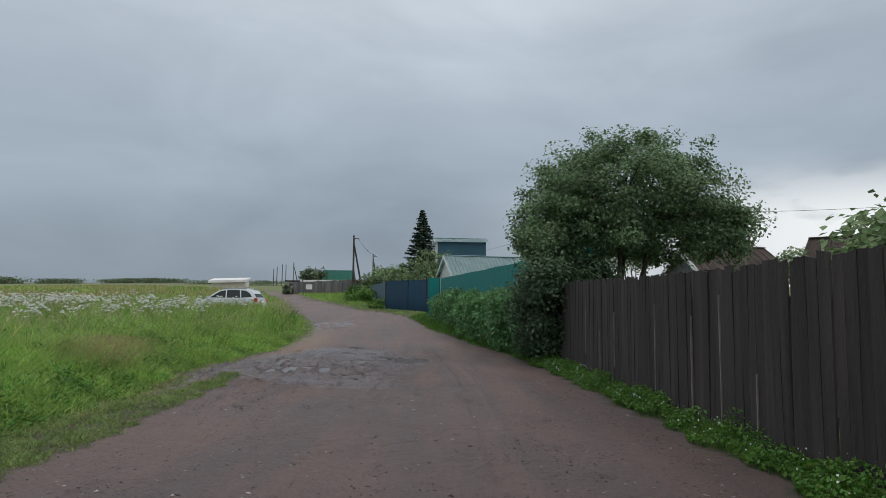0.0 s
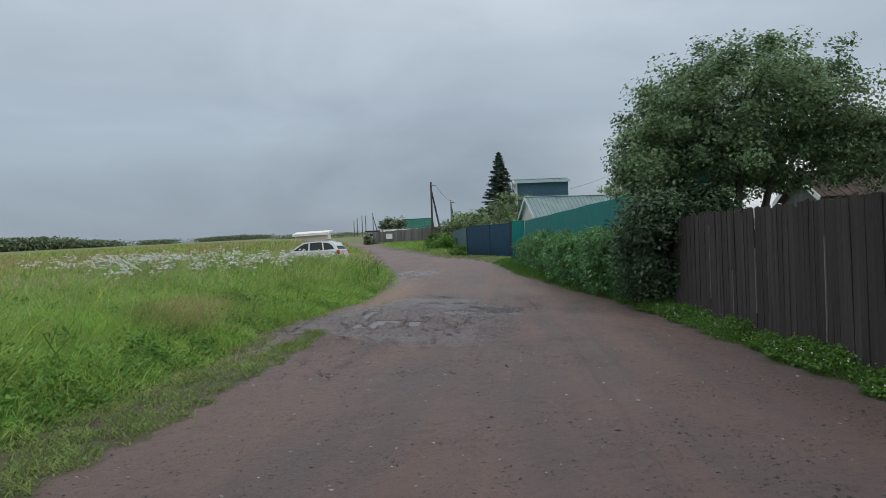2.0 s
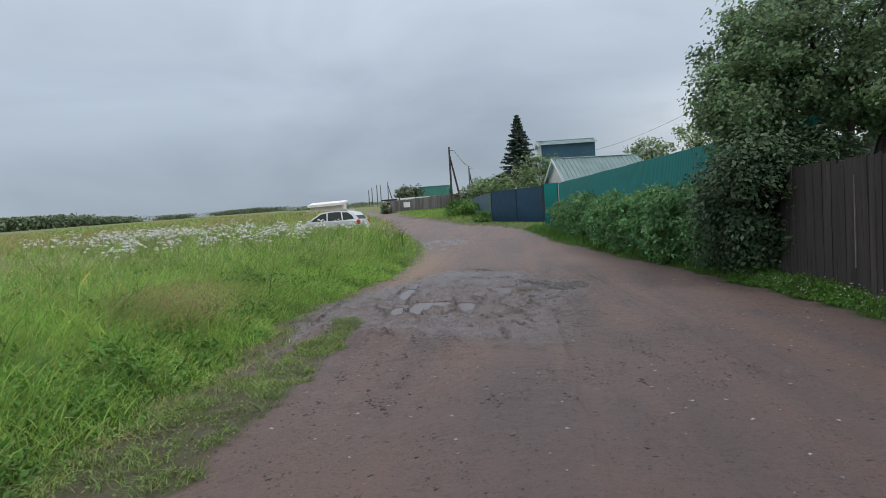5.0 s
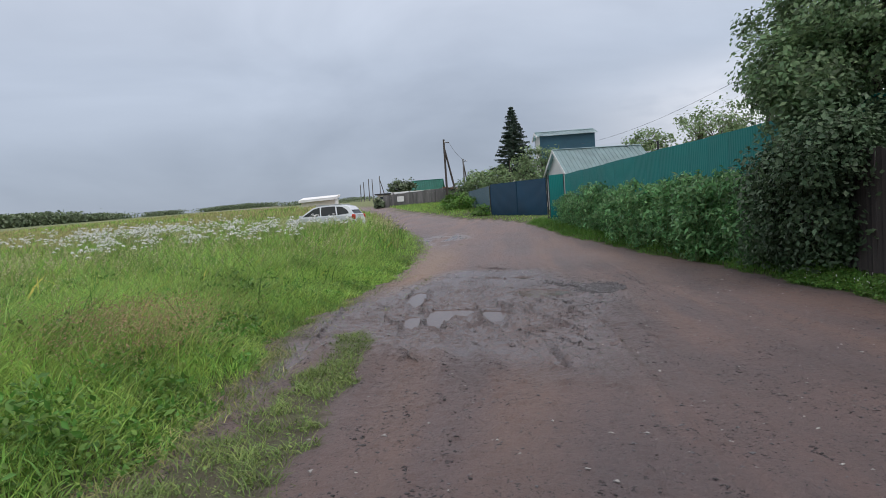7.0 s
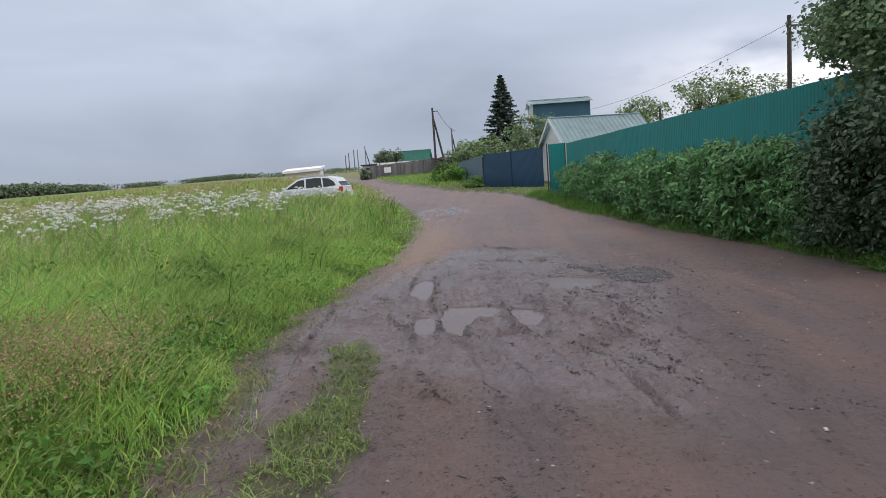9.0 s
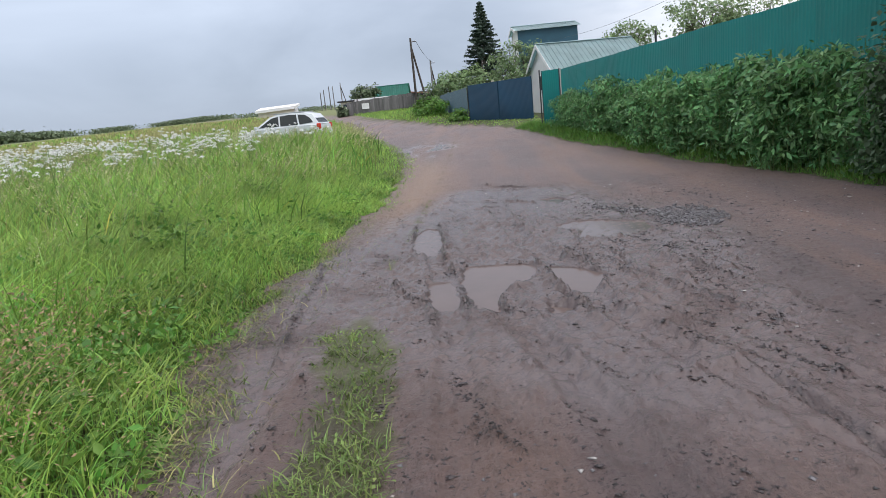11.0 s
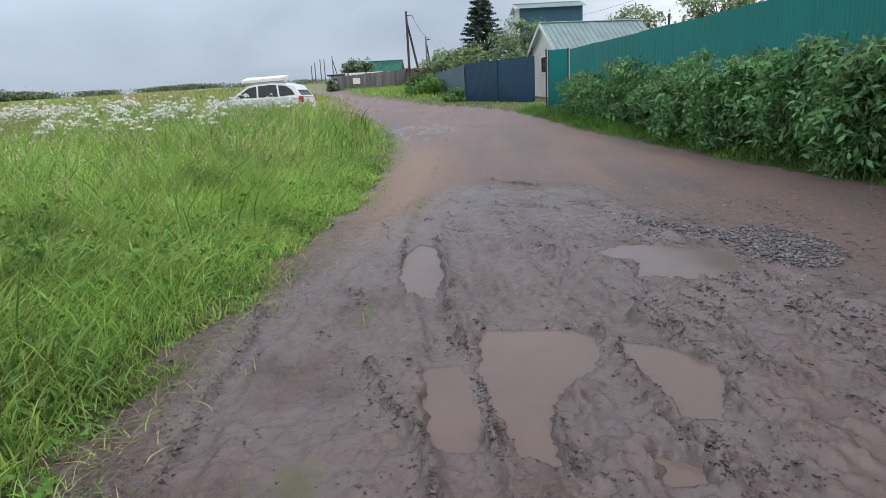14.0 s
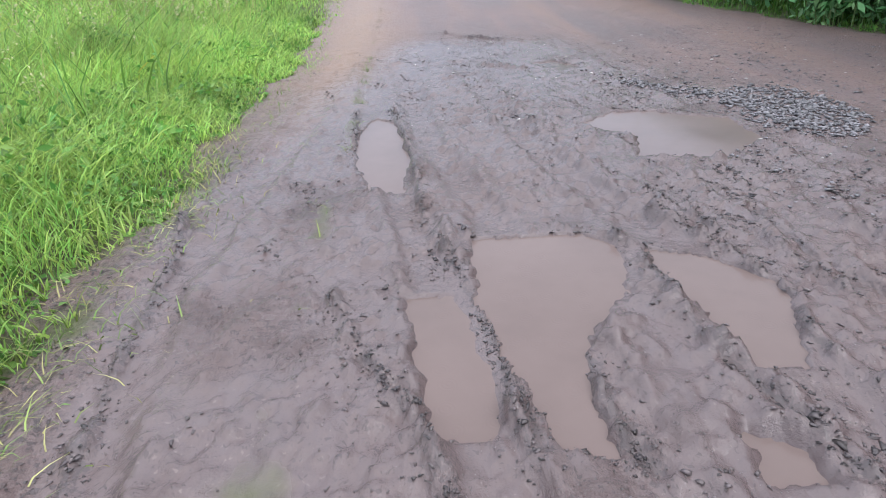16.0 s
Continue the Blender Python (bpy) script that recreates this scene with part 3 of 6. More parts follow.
# tyre tracks: centre line, width
TRACKS = [
    ([(-4.35, 7.0), (-4.45, 10.0), (-4.75, 13.0), (-5.12, 16.0), (-4.9, 19.0), (-4.7, 23.0)], 0.34),
    ([(-3.4, 11.0), (-3.62, 14.6), (-3.75, 15.9), (-4.1, 18.4), (-4.4, 22.0)], 0.26),
    ([(-2.5, 11.5), (-3.15, 14.6), (-3.3, 15.9), (-3.7, 18.4), (-4.0, 22.0)], 0.26),
    ([(-1.6, 12.0), (-2.4, 14.5), (-2.5, 15.8), (-2.9, 18.0), (-3.2, 22.0)], 0.26),
    ([(-0.9, -5.0), (-0.9, 6.0), (-0.8, 14.0), (-1.4, 24.0), (-3.4, 34.0)], 0.30),
    ([(0.7, -5.0), (0.7, 6.0), (0.8, 14.0), (0.3, 24.0), (-1.9, 34.0)], 0.30),
]


def median_mask(x, y):
    """The strip of trampled turf between the road and the side track."""
    right = np.interp(y, [2, 7, 9.85, 13.2, 14.3, 14.9], [-3.15, -3.30, -3.54, -3.80, -4.0, -4.4])
    left = np.interp(y, [2, 8, 10.5, 13, 14.3, 14.9], [-4.7, -4.6, -4.34, -4.42, -4.6, -4.42])
    c, w = (left + right) / 2, (right - left) / 2
    return np.clip((w - np.abs(x - c) + 0.34 * (fractal(x * 3, y * 3, 3) - 0.5) + 0.16 * (fractal(x * 10, y * 10, 4, 2) - 0.5)) / 0.12, 0, 1)


def turf_mask(x, y):
    n = 0.5 * (fractal(x * 1.7, y * 1.7, 21) - 0.5) + 0.18 * (fractal(x * 9, y * 9, 22, 2) - 0.5)
    left = np.clip((field_edge(y) - x + n) / 0.22 + 0.5, 0, 1)
    right = np.clip((x - right_edge(y) + n * 0.7) / 0.2 + 0.5, 0, 1)
    return np.maximum(np.maximum(left, right), 0.65 * median_mask(x, y))


def puddle_level(poly):
    k = PUDDLES.index(poly)
    a = np.concatenate([np.array(p) for p in PUDDLES[:4]]) if k < 4 else np.array(poly)
    return float(np.mean(base_z(a[:, 0], a[:, 1]))) - 0.012 - 0.0012 * (k % 4)


def relief(x, y):
    """The road's own relief: hollows, ruts, clods and pools."""
    on = 1 - turf_mask(x, y)
    near = np.clip((30 - y) / 6, 0, 1)
    churn = np.exp(-(((x + 3.0) / 2.4) ** 2) - ((y - 16.5) / 4.5) ** 2)
    z = 0.05 * (fractal(x * 0.55, y * 0.55, 5) - 0.5) * near
    z += (0.010 + 0.020 * churn) * (fractal(x * 4.5, y * 3.0, 8) - 0.5) * near
    z += (0.006 + 0.014 * churn) * (fractal(x * 14, y * 11, 11, 3) - 0.5) * near
    lumps = np.clip(fractal(x * 9, y * 8, 31, 2) - 0.60, 0, 1) * np.clip(fractal(x * 1.3, y * 1.3, 33) - 0.35 + 0.4 * churn, 0, 1)
    z += 0.22 * lumps * near
    drag = fractal(x * 24 + 3.0 * fractal(x * 2, y * 2, 56), y * 2.6 + 3 * x, 57, 2)
    z += (0.003 + 0.012 * churn) * (drag - 0.5) * near
    flake = fractal(x * 16 + y * 3, y * 13, 58, 2) + 0.35 * (fractal(x * 2.2, y * 2.2, 59) - 0.5)
    z += (0.004 + 0.016 * churn) * np.clip((flake - 0.60) / 0.05, 0, 1) * near
    crust = fractal(x * 7.5, y * 3.4 + 0.9 * x, 37, 3)
    z += (0.004 + 0.010 * churn) * np.clip((crust - 0.5) / 0.07, 0, 1) * near
    crust = fractal(x * 17, y * 8 + 2 * x, 38, 2)
    z += (0.003 + 0.008 * churn) * np.clip((crust - 0.52) / 0.08, 0, 1) * near
    for pts, w in TRACKS:
        d = line_dist(x, y, pts)
        deep = (0.012 + 0.022 * churn) * near
        z -= deep * np.exp(-((d / (w * 0.5)) ** 4))
        z += deep * 0.8 * np.exp(-(((d - w * 0.62) / 0.05) ** 2))
    wob = 0.05 * (fractal(x * 5, y * 5, 41) - 0.5) + 0.03 * (fractal(x * 15, y * 15, 43, 2) - 0.5)
    for pts in RIDGES:
        d = np.abs(line_dist(x, y, pts) + wob)
        z += 0.046 * np.exp(-((d / 0.026) ** 2)) * np.clip(2.2 * fractal(x * 13, y * 9, 44, 3) - 0.25, 0.30, 1.3)
    for pts in GROOVES:
        d = np.abs(line_dist(x, y, pts) + wob * 0.5)
        z -= 0.045 * np.exp(-((d / 0.026) ** 2)) * np.clip(2.4 * fractal(x * 3, y * 3, 47, 2) - 0.4, 0.15, 1.1)
        z += 0.016 * np.exp(-(((d - 0.06) / 0.026) ** 2)) * np.clip(2.4 * fractal(x * 8, y * 6, 46, 2) - 0.6, 0, 1.2)
    z *= on
    b = base_z(x, y)
    for poly in PUDDLES:
        d = poly_depth(x, y, poly) + 0.09 * (fractal(x * 4, y * 4, 51) - 0.5) + 0.05 * (fractal(x * 16, y * 16, 52, 2) - 0.5)
        lev = puddle_level(poly)
        inner = np.clip(d / 0.07 + 0.5, 0, 1)
        rim = np.exp(-((np.minimum(d, 0) / 0.22) ** 2)) * (d <= 0)
        low = lev - 0.045 - b
        z = np.where(d > -0.5, z * (1 - inner) + low * inner, z)
        floor = lev + 0.006 - b + 0.012 * (fractal(x * 14, y * 14, 53, 2))
        z = np.where((d <= 0) & (d > -0.45), np.maximum(z, floor * rim + z * (1 - rim)), z)
    return z


def full_z(x, y):
    return base_z(x, y) + relief(np.asarray(x, float), np.asarray(y, float))


def spaced(lo, hi, step, start, end, grow):
    """Lines close together from lo to hi, and ever wider apart out to start and end."""
    mid = list(np.arange(lo, hi, step))
    a, s = [lo - step], step
    while a[-1] > start:
        s *= grow
        a.append(a[-1] - s)
    b, s = [hi], step
    while b[-1] < end:
        s *= grow
        b.append(b[-1] + s)
    return np.array(sorted(a) + mid + b)


def build_land():
    xs = np.concatenate([spaced(-5.6, -1.0, 0.021, -1500, -0.99, 1.13), spaced(-0.97, 3.2, 0.03, -0.96, 900, 1.13)[1:]])
    ys = np.concatenate([spaced(4.5, 11.2, 0.045, -260, 11.21, 1.08), np.arange(11.27, 13.4, 0.03), np.arange(13.42, 17.2, 0.021), np.arange(17.22, 19.5, 0.032), spaced(19.52, 24.0, 0.04, 19.51, 1600, 1.06)[1:]])
    X, Y = np.meshgrid(xs, ys)
    Z = full_z(X, Y)
    V = np.stack([X, Y, Z], -1).reshape(-1, 3)
    turf = turf_mask(X, Y)
    churn = np.exp(-(((X + 2.7) / 2.2) ** 2) - ((Y - 16.5) / 4.2) ** 2)
    soak = np.clip((poly_depth(X, Y, SOAKED) + 0.6 * (fractal(X * 1.1, Y * 0.7, 64) - 0.5)) / 1.2 + 0.75, 0, 1)
    wet = np.clip(0.25 * churn + 0.85 * soak + 0.55 * (fractal(X * 0.6, Y * 0.35, 61) - 0.48), 0, 1)
    wet = np.maximum(wet, np.exp(-(((X + 3.66) / 0.13) ** 4) - ((Y - 18.4) / 0.9) ** 4))
    wet = np.maximum(wet, np.exp(-(((X + 5.4) / 1.3) ** 2) - ((Y - 35) / 4.0) ** 2) * np.clip(3 * fractal(X * 1.4, Y * 0.5, 65) - 0.9, 0, 1))
    for poly in PUDDLES:
        wet = np.maximum(wet, np.clip(1.2 + poly_depth(X, Y, poly) / 0.35, 0, 1))
    track = line_dist(X, Y, TRACKS[0][0])
    wet = np.maximum(wet, np.exp(-(((track + 0.2 * (fractal(X * 2.5, Y * 2.0, 67) - 0.5)) / 0.24) ** 2)) * np.clip((Y - 9) / 4, 0, 1) * np.clip((21 - Y) / 3, 0, 1))
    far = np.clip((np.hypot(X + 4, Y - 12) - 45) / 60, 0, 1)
    ny, nx = X.shape
    i = np.arange(ny * nx).reshape(ny, nx)
    quads = np.stack([i[:-1, :-1], i[:-1, 1:], i[1:, 1:], i[1:, :-1]], -1).reshape(-1, 4)
    mid = turf.ravel()[quads].mean(1) > 0.5
    near_ridge = np.min([line_dist(X, Y, p) for p in RIDGES + GROOVES], 0)
    rough = np.clip(1.25 * np.exp(-(((X + 3.0) / 2.6) ** 2) - ((Y - 16.0) / 4.8) ** 2) + 0.9 * np.exp(-((near_ridge / 0.25) ** 2)) + 0.22, 0, 1) * (1 - 0.75 * np.exp(-((line_dist(X, Y, TRACKS[0][0]) / 0.2) ** 4)))
    tread = np.max([np.exp(-((line_dist(X, Y, p) / (w * 0.42)) ** 6)) for p, w in TRACKS[:4]], 0) * np.clip(2.5 * fractal(X * 1.1, Y * 0.8, 63) - 0.8, 0, 1) * np.clip((Y - 8) / 4, 0, 1)
    margin = X - field_edge(Y)
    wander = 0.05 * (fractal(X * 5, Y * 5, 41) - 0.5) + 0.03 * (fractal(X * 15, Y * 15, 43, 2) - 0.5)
    # colour mask: torn soil on ridges and grass margin, with shade of the ruts
    soil_shade = 1.0 * np.exp(-(((np.min([line_dist(X, Y, p) for p in RIDGES], 0) + wander) / 0.024) ** 2)) + 0.50 * np.exp(-(((margin - 0.20) / 0.30) ** 2)) * np.clip((Y - 6) / 4, 0, 1) * np.clip((21 - Y) / 3, 0, 1)
    soil_shade = np.clip(soil_shade + 1.2 * np.exp(-(((np.min([line_dist(X, Y, p) for p in GROOVES], 0) + wander * 0.5) / 0.026) ** 2)), 0, 1.2)
    sand = np.exp(-(((margin - 0.75) / 0.6) ** 2)) * np.clip((Y - 18.3) / 2, 0, 1) * np.clip((34 - Y) / 5, 0, 1)
    masks = {"turf": turf.ravel(), "wet": wet.ravel(), "far": far.ravel(), "churn": rough.ravel(), "ridge": soil_shade.ravel(), "tread": tread.ravel(), "sand": sand.ravel()}
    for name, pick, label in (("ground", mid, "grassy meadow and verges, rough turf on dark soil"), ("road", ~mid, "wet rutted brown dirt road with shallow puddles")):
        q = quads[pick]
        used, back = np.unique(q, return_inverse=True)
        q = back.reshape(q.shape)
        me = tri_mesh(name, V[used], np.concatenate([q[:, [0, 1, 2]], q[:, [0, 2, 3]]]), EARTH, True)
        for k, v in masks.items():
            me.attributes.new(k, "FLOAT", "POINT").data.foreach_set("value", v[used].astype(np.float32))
        tagged(new(name, me), label, name, kind="structure")


build_land()
for poly in PUDDLES:
    a = np.array(poly)
    lev = puddle_level(poly)
    bm = bmesh.new()
    bmesh.ops.create_grid(bm, x_segments=44, y_segments=44, size=0.5)
    w, h = np.ptp(a[:, 0]) + 0.30, np.ptp(a[:, 1]) + 0.30
    bmesh.ops.transform(bm, verts=bm.verts[:], matrix=Matrix.Translation(((a[:, 0].max() + a[:, 0].min()) / 2, (a[:, 1].max() + a[:, 1].min()) / 2, lev)) @ Matrix.Diagonal((w, h, 1, 1)))
    verts = list(bm.verts)
    vx, vy = np.array([v.co.x for v in verts]), np.array([v.co.y for v in verts])
    own = poly_depth(vx, vy, poly)
    other = np.max([poly_depth(vx, vy, p) for p in PUDDLES if p is not poly], 0)
    for v, gone in zip(verts, (own < -0.13) | (other > own + 0.05)):
        if gone:
            bm.verts.remove(v)
    tagged(part("puddle", bm, WATER), "shallow puddle of muddy brown water in a rut", "puddle", "puddles on the dirt road", "structure")

# ---- wooden fence along the road ----


def plank_mesh(seed, w, h, mat):
    """A sawn board, a little bowed, with a worn top."""
    rnd = random.Random(seed)
    bm = bmesh.new()
    n = 4
    rows = []
    for k in range(n + 1):
        z = h * k / n
        dx, dw = rnd.uniform(-0.006, 0.006), rnd.uniform(-0.004, 0.004)
        zt = rnd.uniform(-0.015, 0.015) if k == n else 0
        rows.append([bm.verts.new(p) for p in ((-0.011, dx - w / 2 - dw, z + zt), (0.011, dx - w / 2 - dw, z + zt), (0.011, dx + w / 2 + dw, z - zt), (-0.011, dx + w / 2 + dw, z - zt))])
    for a, b in zip(rows, rows[1:]):
        for k in range(4):
            bm.faces.new((a[k], a[(k + 1) % 4], b[(k + 1) % 4], b[k]))
    bm.faces.new(rows[0][::-1])
    bm.faces.new(rows[-1])
    me = bpy.data.meshes.new("board")
    bm.to_mesh(me)
    bm.free()
    me.materials.append(mat)
    return me


def run_of(a, b):
    a, b = Vector(a), Vector(b)
    d = (b - a).normalized()
    return a, b, d, (b - a).length, math.degrees(math.atan2(-d.x, d.y))


def wooden_fence():
    a, b, d, length, turn = run_of((3.02, -6.0), (3.66, 17.6))
    fence = empty("wooden_fence", Matrix.Identity(4), "tall close-boarded fence of dark weathered planks along the road", "fence", kind="structure")
    rnd = random.Random(7)
    meshes = [(w, plank_mesh(i, w, 2.0, BOARD)) for i, w in enumerate((0.125, 0.14, 0.15, 0.155, 0.165, 0.18, 0.145, 0.17))]
    strip = plank_mesh(77, 0.020, 1.75, BOARD_PALE)
    s = 0.0
    while s < length:
        w, me = rnd.choice(meshes)
        p = a + d * (s + w / 2)
        top = 1.77 + 0.05 * math.sin(s * 0.35) + rnd.uniform(-0.022, 0.022) + (rnd.uniform(-0.07, 0.02) if rnd.random() < 0.15 else 0)
        out = rnd.uniform(-0.006, 0.006)
        m = pose(p.x + out, p.y, top - 2.0, rnd.uniform(-0.9, 0.9), rnd.uniform(-0.4, 0.4), turn + rnd.uniform(-1.5, 1.5))
        shared("board", me, fence, m)
        if rnd.random() < 0.11:
            ob = shared("split_edge", strip, fence, pose(p.x - 0.012, p.y + w / 2, top - 1.76 + rnd.uniform(-0.2, 0.1), rnd.uniform(-1, 1), 0, turn))
            ob.scale.z = rnd.uniform(0.35, 0.95)
        s += w + rnd.uniform(0.002, 0.010)
    for z in (0.35, 1.35):
        bm = bmesh.new()
        box(bm, (0.03, 0, z - 0.04), (0.07, length, z + 0.04), 0.004)
        ob = part("rail", bm, BOARD, fence)
        ob.matrix_basis = pose(a.x, a.y, 0, 0, 0, turn)
    for k in range(11):
        p = a + d * (0.3 + k * 2.3)
        bm = rod(bmesh.new(), (0.13, 0, -0.6), (0.13, 0, 1.6), 0.06, 0.055)
        part("post", bm, BOARD, fence).matrix_basis = pose(p.x, p.y, 0, 0, 0, turn)


wooden_fence()

# ---- corrugated steel fences and gates ----


def sheet_mesh(w, h, mat, pitch=0.115, deep=0.005):
    """A trapezoid-ribbed steel sheet, width along y, standing on z = 0."""
    prof, y = [], 0.0
    n = max(1, round(w / pitch))
    p = w / n
    for k in range(n):
        prof += [(0, k * p), (0, k * p + p * 0.55), (-deep, k * p + p * 0.65), (-deep, k * p + p * 0.90)]
    prof.append((0, w))
    V, F = [], []
    for x, yy in prof:
        V += [(x, yy, 0), (x, yy, h), (x + 0.002, yy, 0), (x + 0.002, yy, h)]
    for k in range(len(prof) - 1):
        i = 4 * k
        F += [(i, i + 4, i + 5), (i, i + 5, i + 1), (i + 2, i + 7, i + 6), (i + 2, i + 3, i + 7), (i + 1, i + 5, i + 7), (i + 1, i + 7, i + 3)]
    return tri_mesh("sheet", V, F, mat)


def steel_fence(name, label, a, b, top0, top1, low, mat, width=1.15, post_mat=DARK_STEEL, skew=0.0):
    """Ribbed sheets on pipe posts from a to b; the tops run from top0 to top1."""
    a, b, d, length, turn = run_of(a, b)
    fence = empty(name, Matrix.Identity(4), label, "fence", kind="structure")
    n = max(1, round(length / width))
    w = length / n
    h = 2.85
    me = sheet_mesh(w + 0.03, h, mat)
    rnd = random.Random(len(name) + n)
    for k in range(n):
        p = a + d * (k * w)
        top = top0 + (top1 - top0) * (k + 0.5) / n + rnd.uniform(-0.012, 0.012)
        shared("sheet", me, fence, pose(p.x + 0.004 * (k % 2), p.y, top - h, rnd.uniform(-0.25, 0.25), 0, turn))
        if k % 2 == 0:
            g = ground_at(p.x, p.y)
            bm = box(bmesh.new(), (0.03, -0.03, g - 0.3), (0.09, 0.03, top - 0.05), 0.006)
            part("post", bm, post_mat, fence).matrix_basis = pose(p.x, p.y, 0, 0, 0, turn)
    for z in (0.55, 1.9):
        bm = box(bmesh.new(), (0.012, 0, top0 - h + z), (0.05, length, top0 - h + z + 0.04), 0.004)
        part("rail", bm, post_mat, fence).matrix_basis = pose(a.x, a.y, 0, 0, 0, turn)
    return fence


steel_fence("green_steel_fence", "green ribbed steel sheet fence behind the raspberry hedge", (4.62, 17.9), (0.74, 40.7), 2.87, 2.80, 0.1, GREEN_STEEL)
steel_fence("blue_steel_fence", "dark blue ribbed steel fence leading away from the gate", (-3.95, 56.8), (-7.1, 79.0), 3.00, 3.25, 0.5, TEAL_STEEL, 1.6)


def steel_gate(name, label, a, b, z0, z1, mat, leaves, frame_mat):
    a, b, d, length, turn = run_of(a, b)
    gate = empty(name, pose(a.x, a.y, 0, 0, 0, turn), label, "gate", kind="structure")
    w = length / leaves
    for k in range(leaves):
        me = sheet_mesh(w - 0.04, z1 - z0, mat)
        shared("leaf", me, gate, pose(0, k * w + 0.02, z0))
        for z in (z0 + 0.02, (z0 + z1) / 2, z1 - 0.06):
            part("frame_bar", box(bmesh.new(), (0.006, k * w + 0.02, z), (0.046, (k + 1) * w - 0.02, z + 0.04), 0.004), frame_mat, gate)
        for y in (k * w + 0.01, (k + 1) * w - 0.05):
            part("frame_post", box(bmesh.new(), (-0.012, y, z0 - 0.02), (0.04, y + 0.04, z1 + 0.01), 0.004), frame_mat, gate)
    return gate


steel_gate("green_gate", "narrow green ribbed steel gate leaf in a dark frame, ajar", (0.70, 40.9), (-0.10, 41.6), 0.12, 2.84, GREEN_STEEL, 1, DARK_STEEL)
steel_gate("blue_gate", "wide dark blue ribbed steel gate across a yard entrance", (0.27, 51.5), (-3.85, 56.5), 0.22, 3.10, BLUE_STEEL, 2, BLUE_STEEL)
for x, y, z0, z1 in ((-0.17, 41.66, 0.0, 2.9), (0.73, 40.84, 0.0, 2.85)):
    tagged(part("gate_post", box(bmesh.new(), (x - 0.03, y - 0.03, z0), (x + 0.03, y + 0.03, z1), 0.01), CONCRETE if x > 0 else DARK_STEEL), "square steel gate post beside the green gate", "post")
part_stone = bmesh.new()
bmesh.ops.create_icosphere(part_stone, subdivisions=2, radius=0.14, matrix=pose(0.80, 39.6, 0.20) @ Matrix.Diagonal((1.2, 0.9, 0.7, 1)))
tagged(part("white_stone", part_stone, WHITE_PAINT, smooth=True), "whitewashed stone at the foot of the gate post", "stone")

# ---- houses ----


def roof_mesh(length, half, rise, over, mat, parent, rib=0.35):
    """Two ribbed roof slopes along x with thickness, eaves at z = 0."""
    k = math.hypot(half, rise)
    for side, name in ((-1, "roof_slope"), (1, "roof_slope")):
        bm = bmesh.new()
        n = round((length + 2 * over) / rib)
        step = (length + 2 * over) / n
        prof = []
        for j in range(n):
            x = -over + j * step
            prof += [(x, 0.0), (x + step * 0.70, 0.0), (x + step * 0.78, 0.035), (x + step * 0.92, 0.035)]
        prof.append((length + over, 0.0))
        rows = [[bm.verts.new((x, y, z)) for x, z in prof] for y in (0, k + over)]
        for j in range(len(prof) - 1):
            bm.faces.new((rows[0][j], rows[0][j + 1], rows[1][j + 1], rows[1][j]))
        bmesh.ops.solidify(bm, geom=bm.faces[:], thickness=0.03)
        ob = part(name, bm, mat, parent)
        tilt = math.degrees(math.atan2(rise, half))
        ob.matrix_basis = pose(0, 0, rise) @ Matrix.Diagonal((1, side, 1, 1)) @ pose(0, 0, 0, -tilt, 0, 0)
    part("ridge_cap", box(bmesh.new(), (-over, -0.12, rise + 0.0), (length + over, 0.12, rise + 0.06), 0.02), mat, parent)


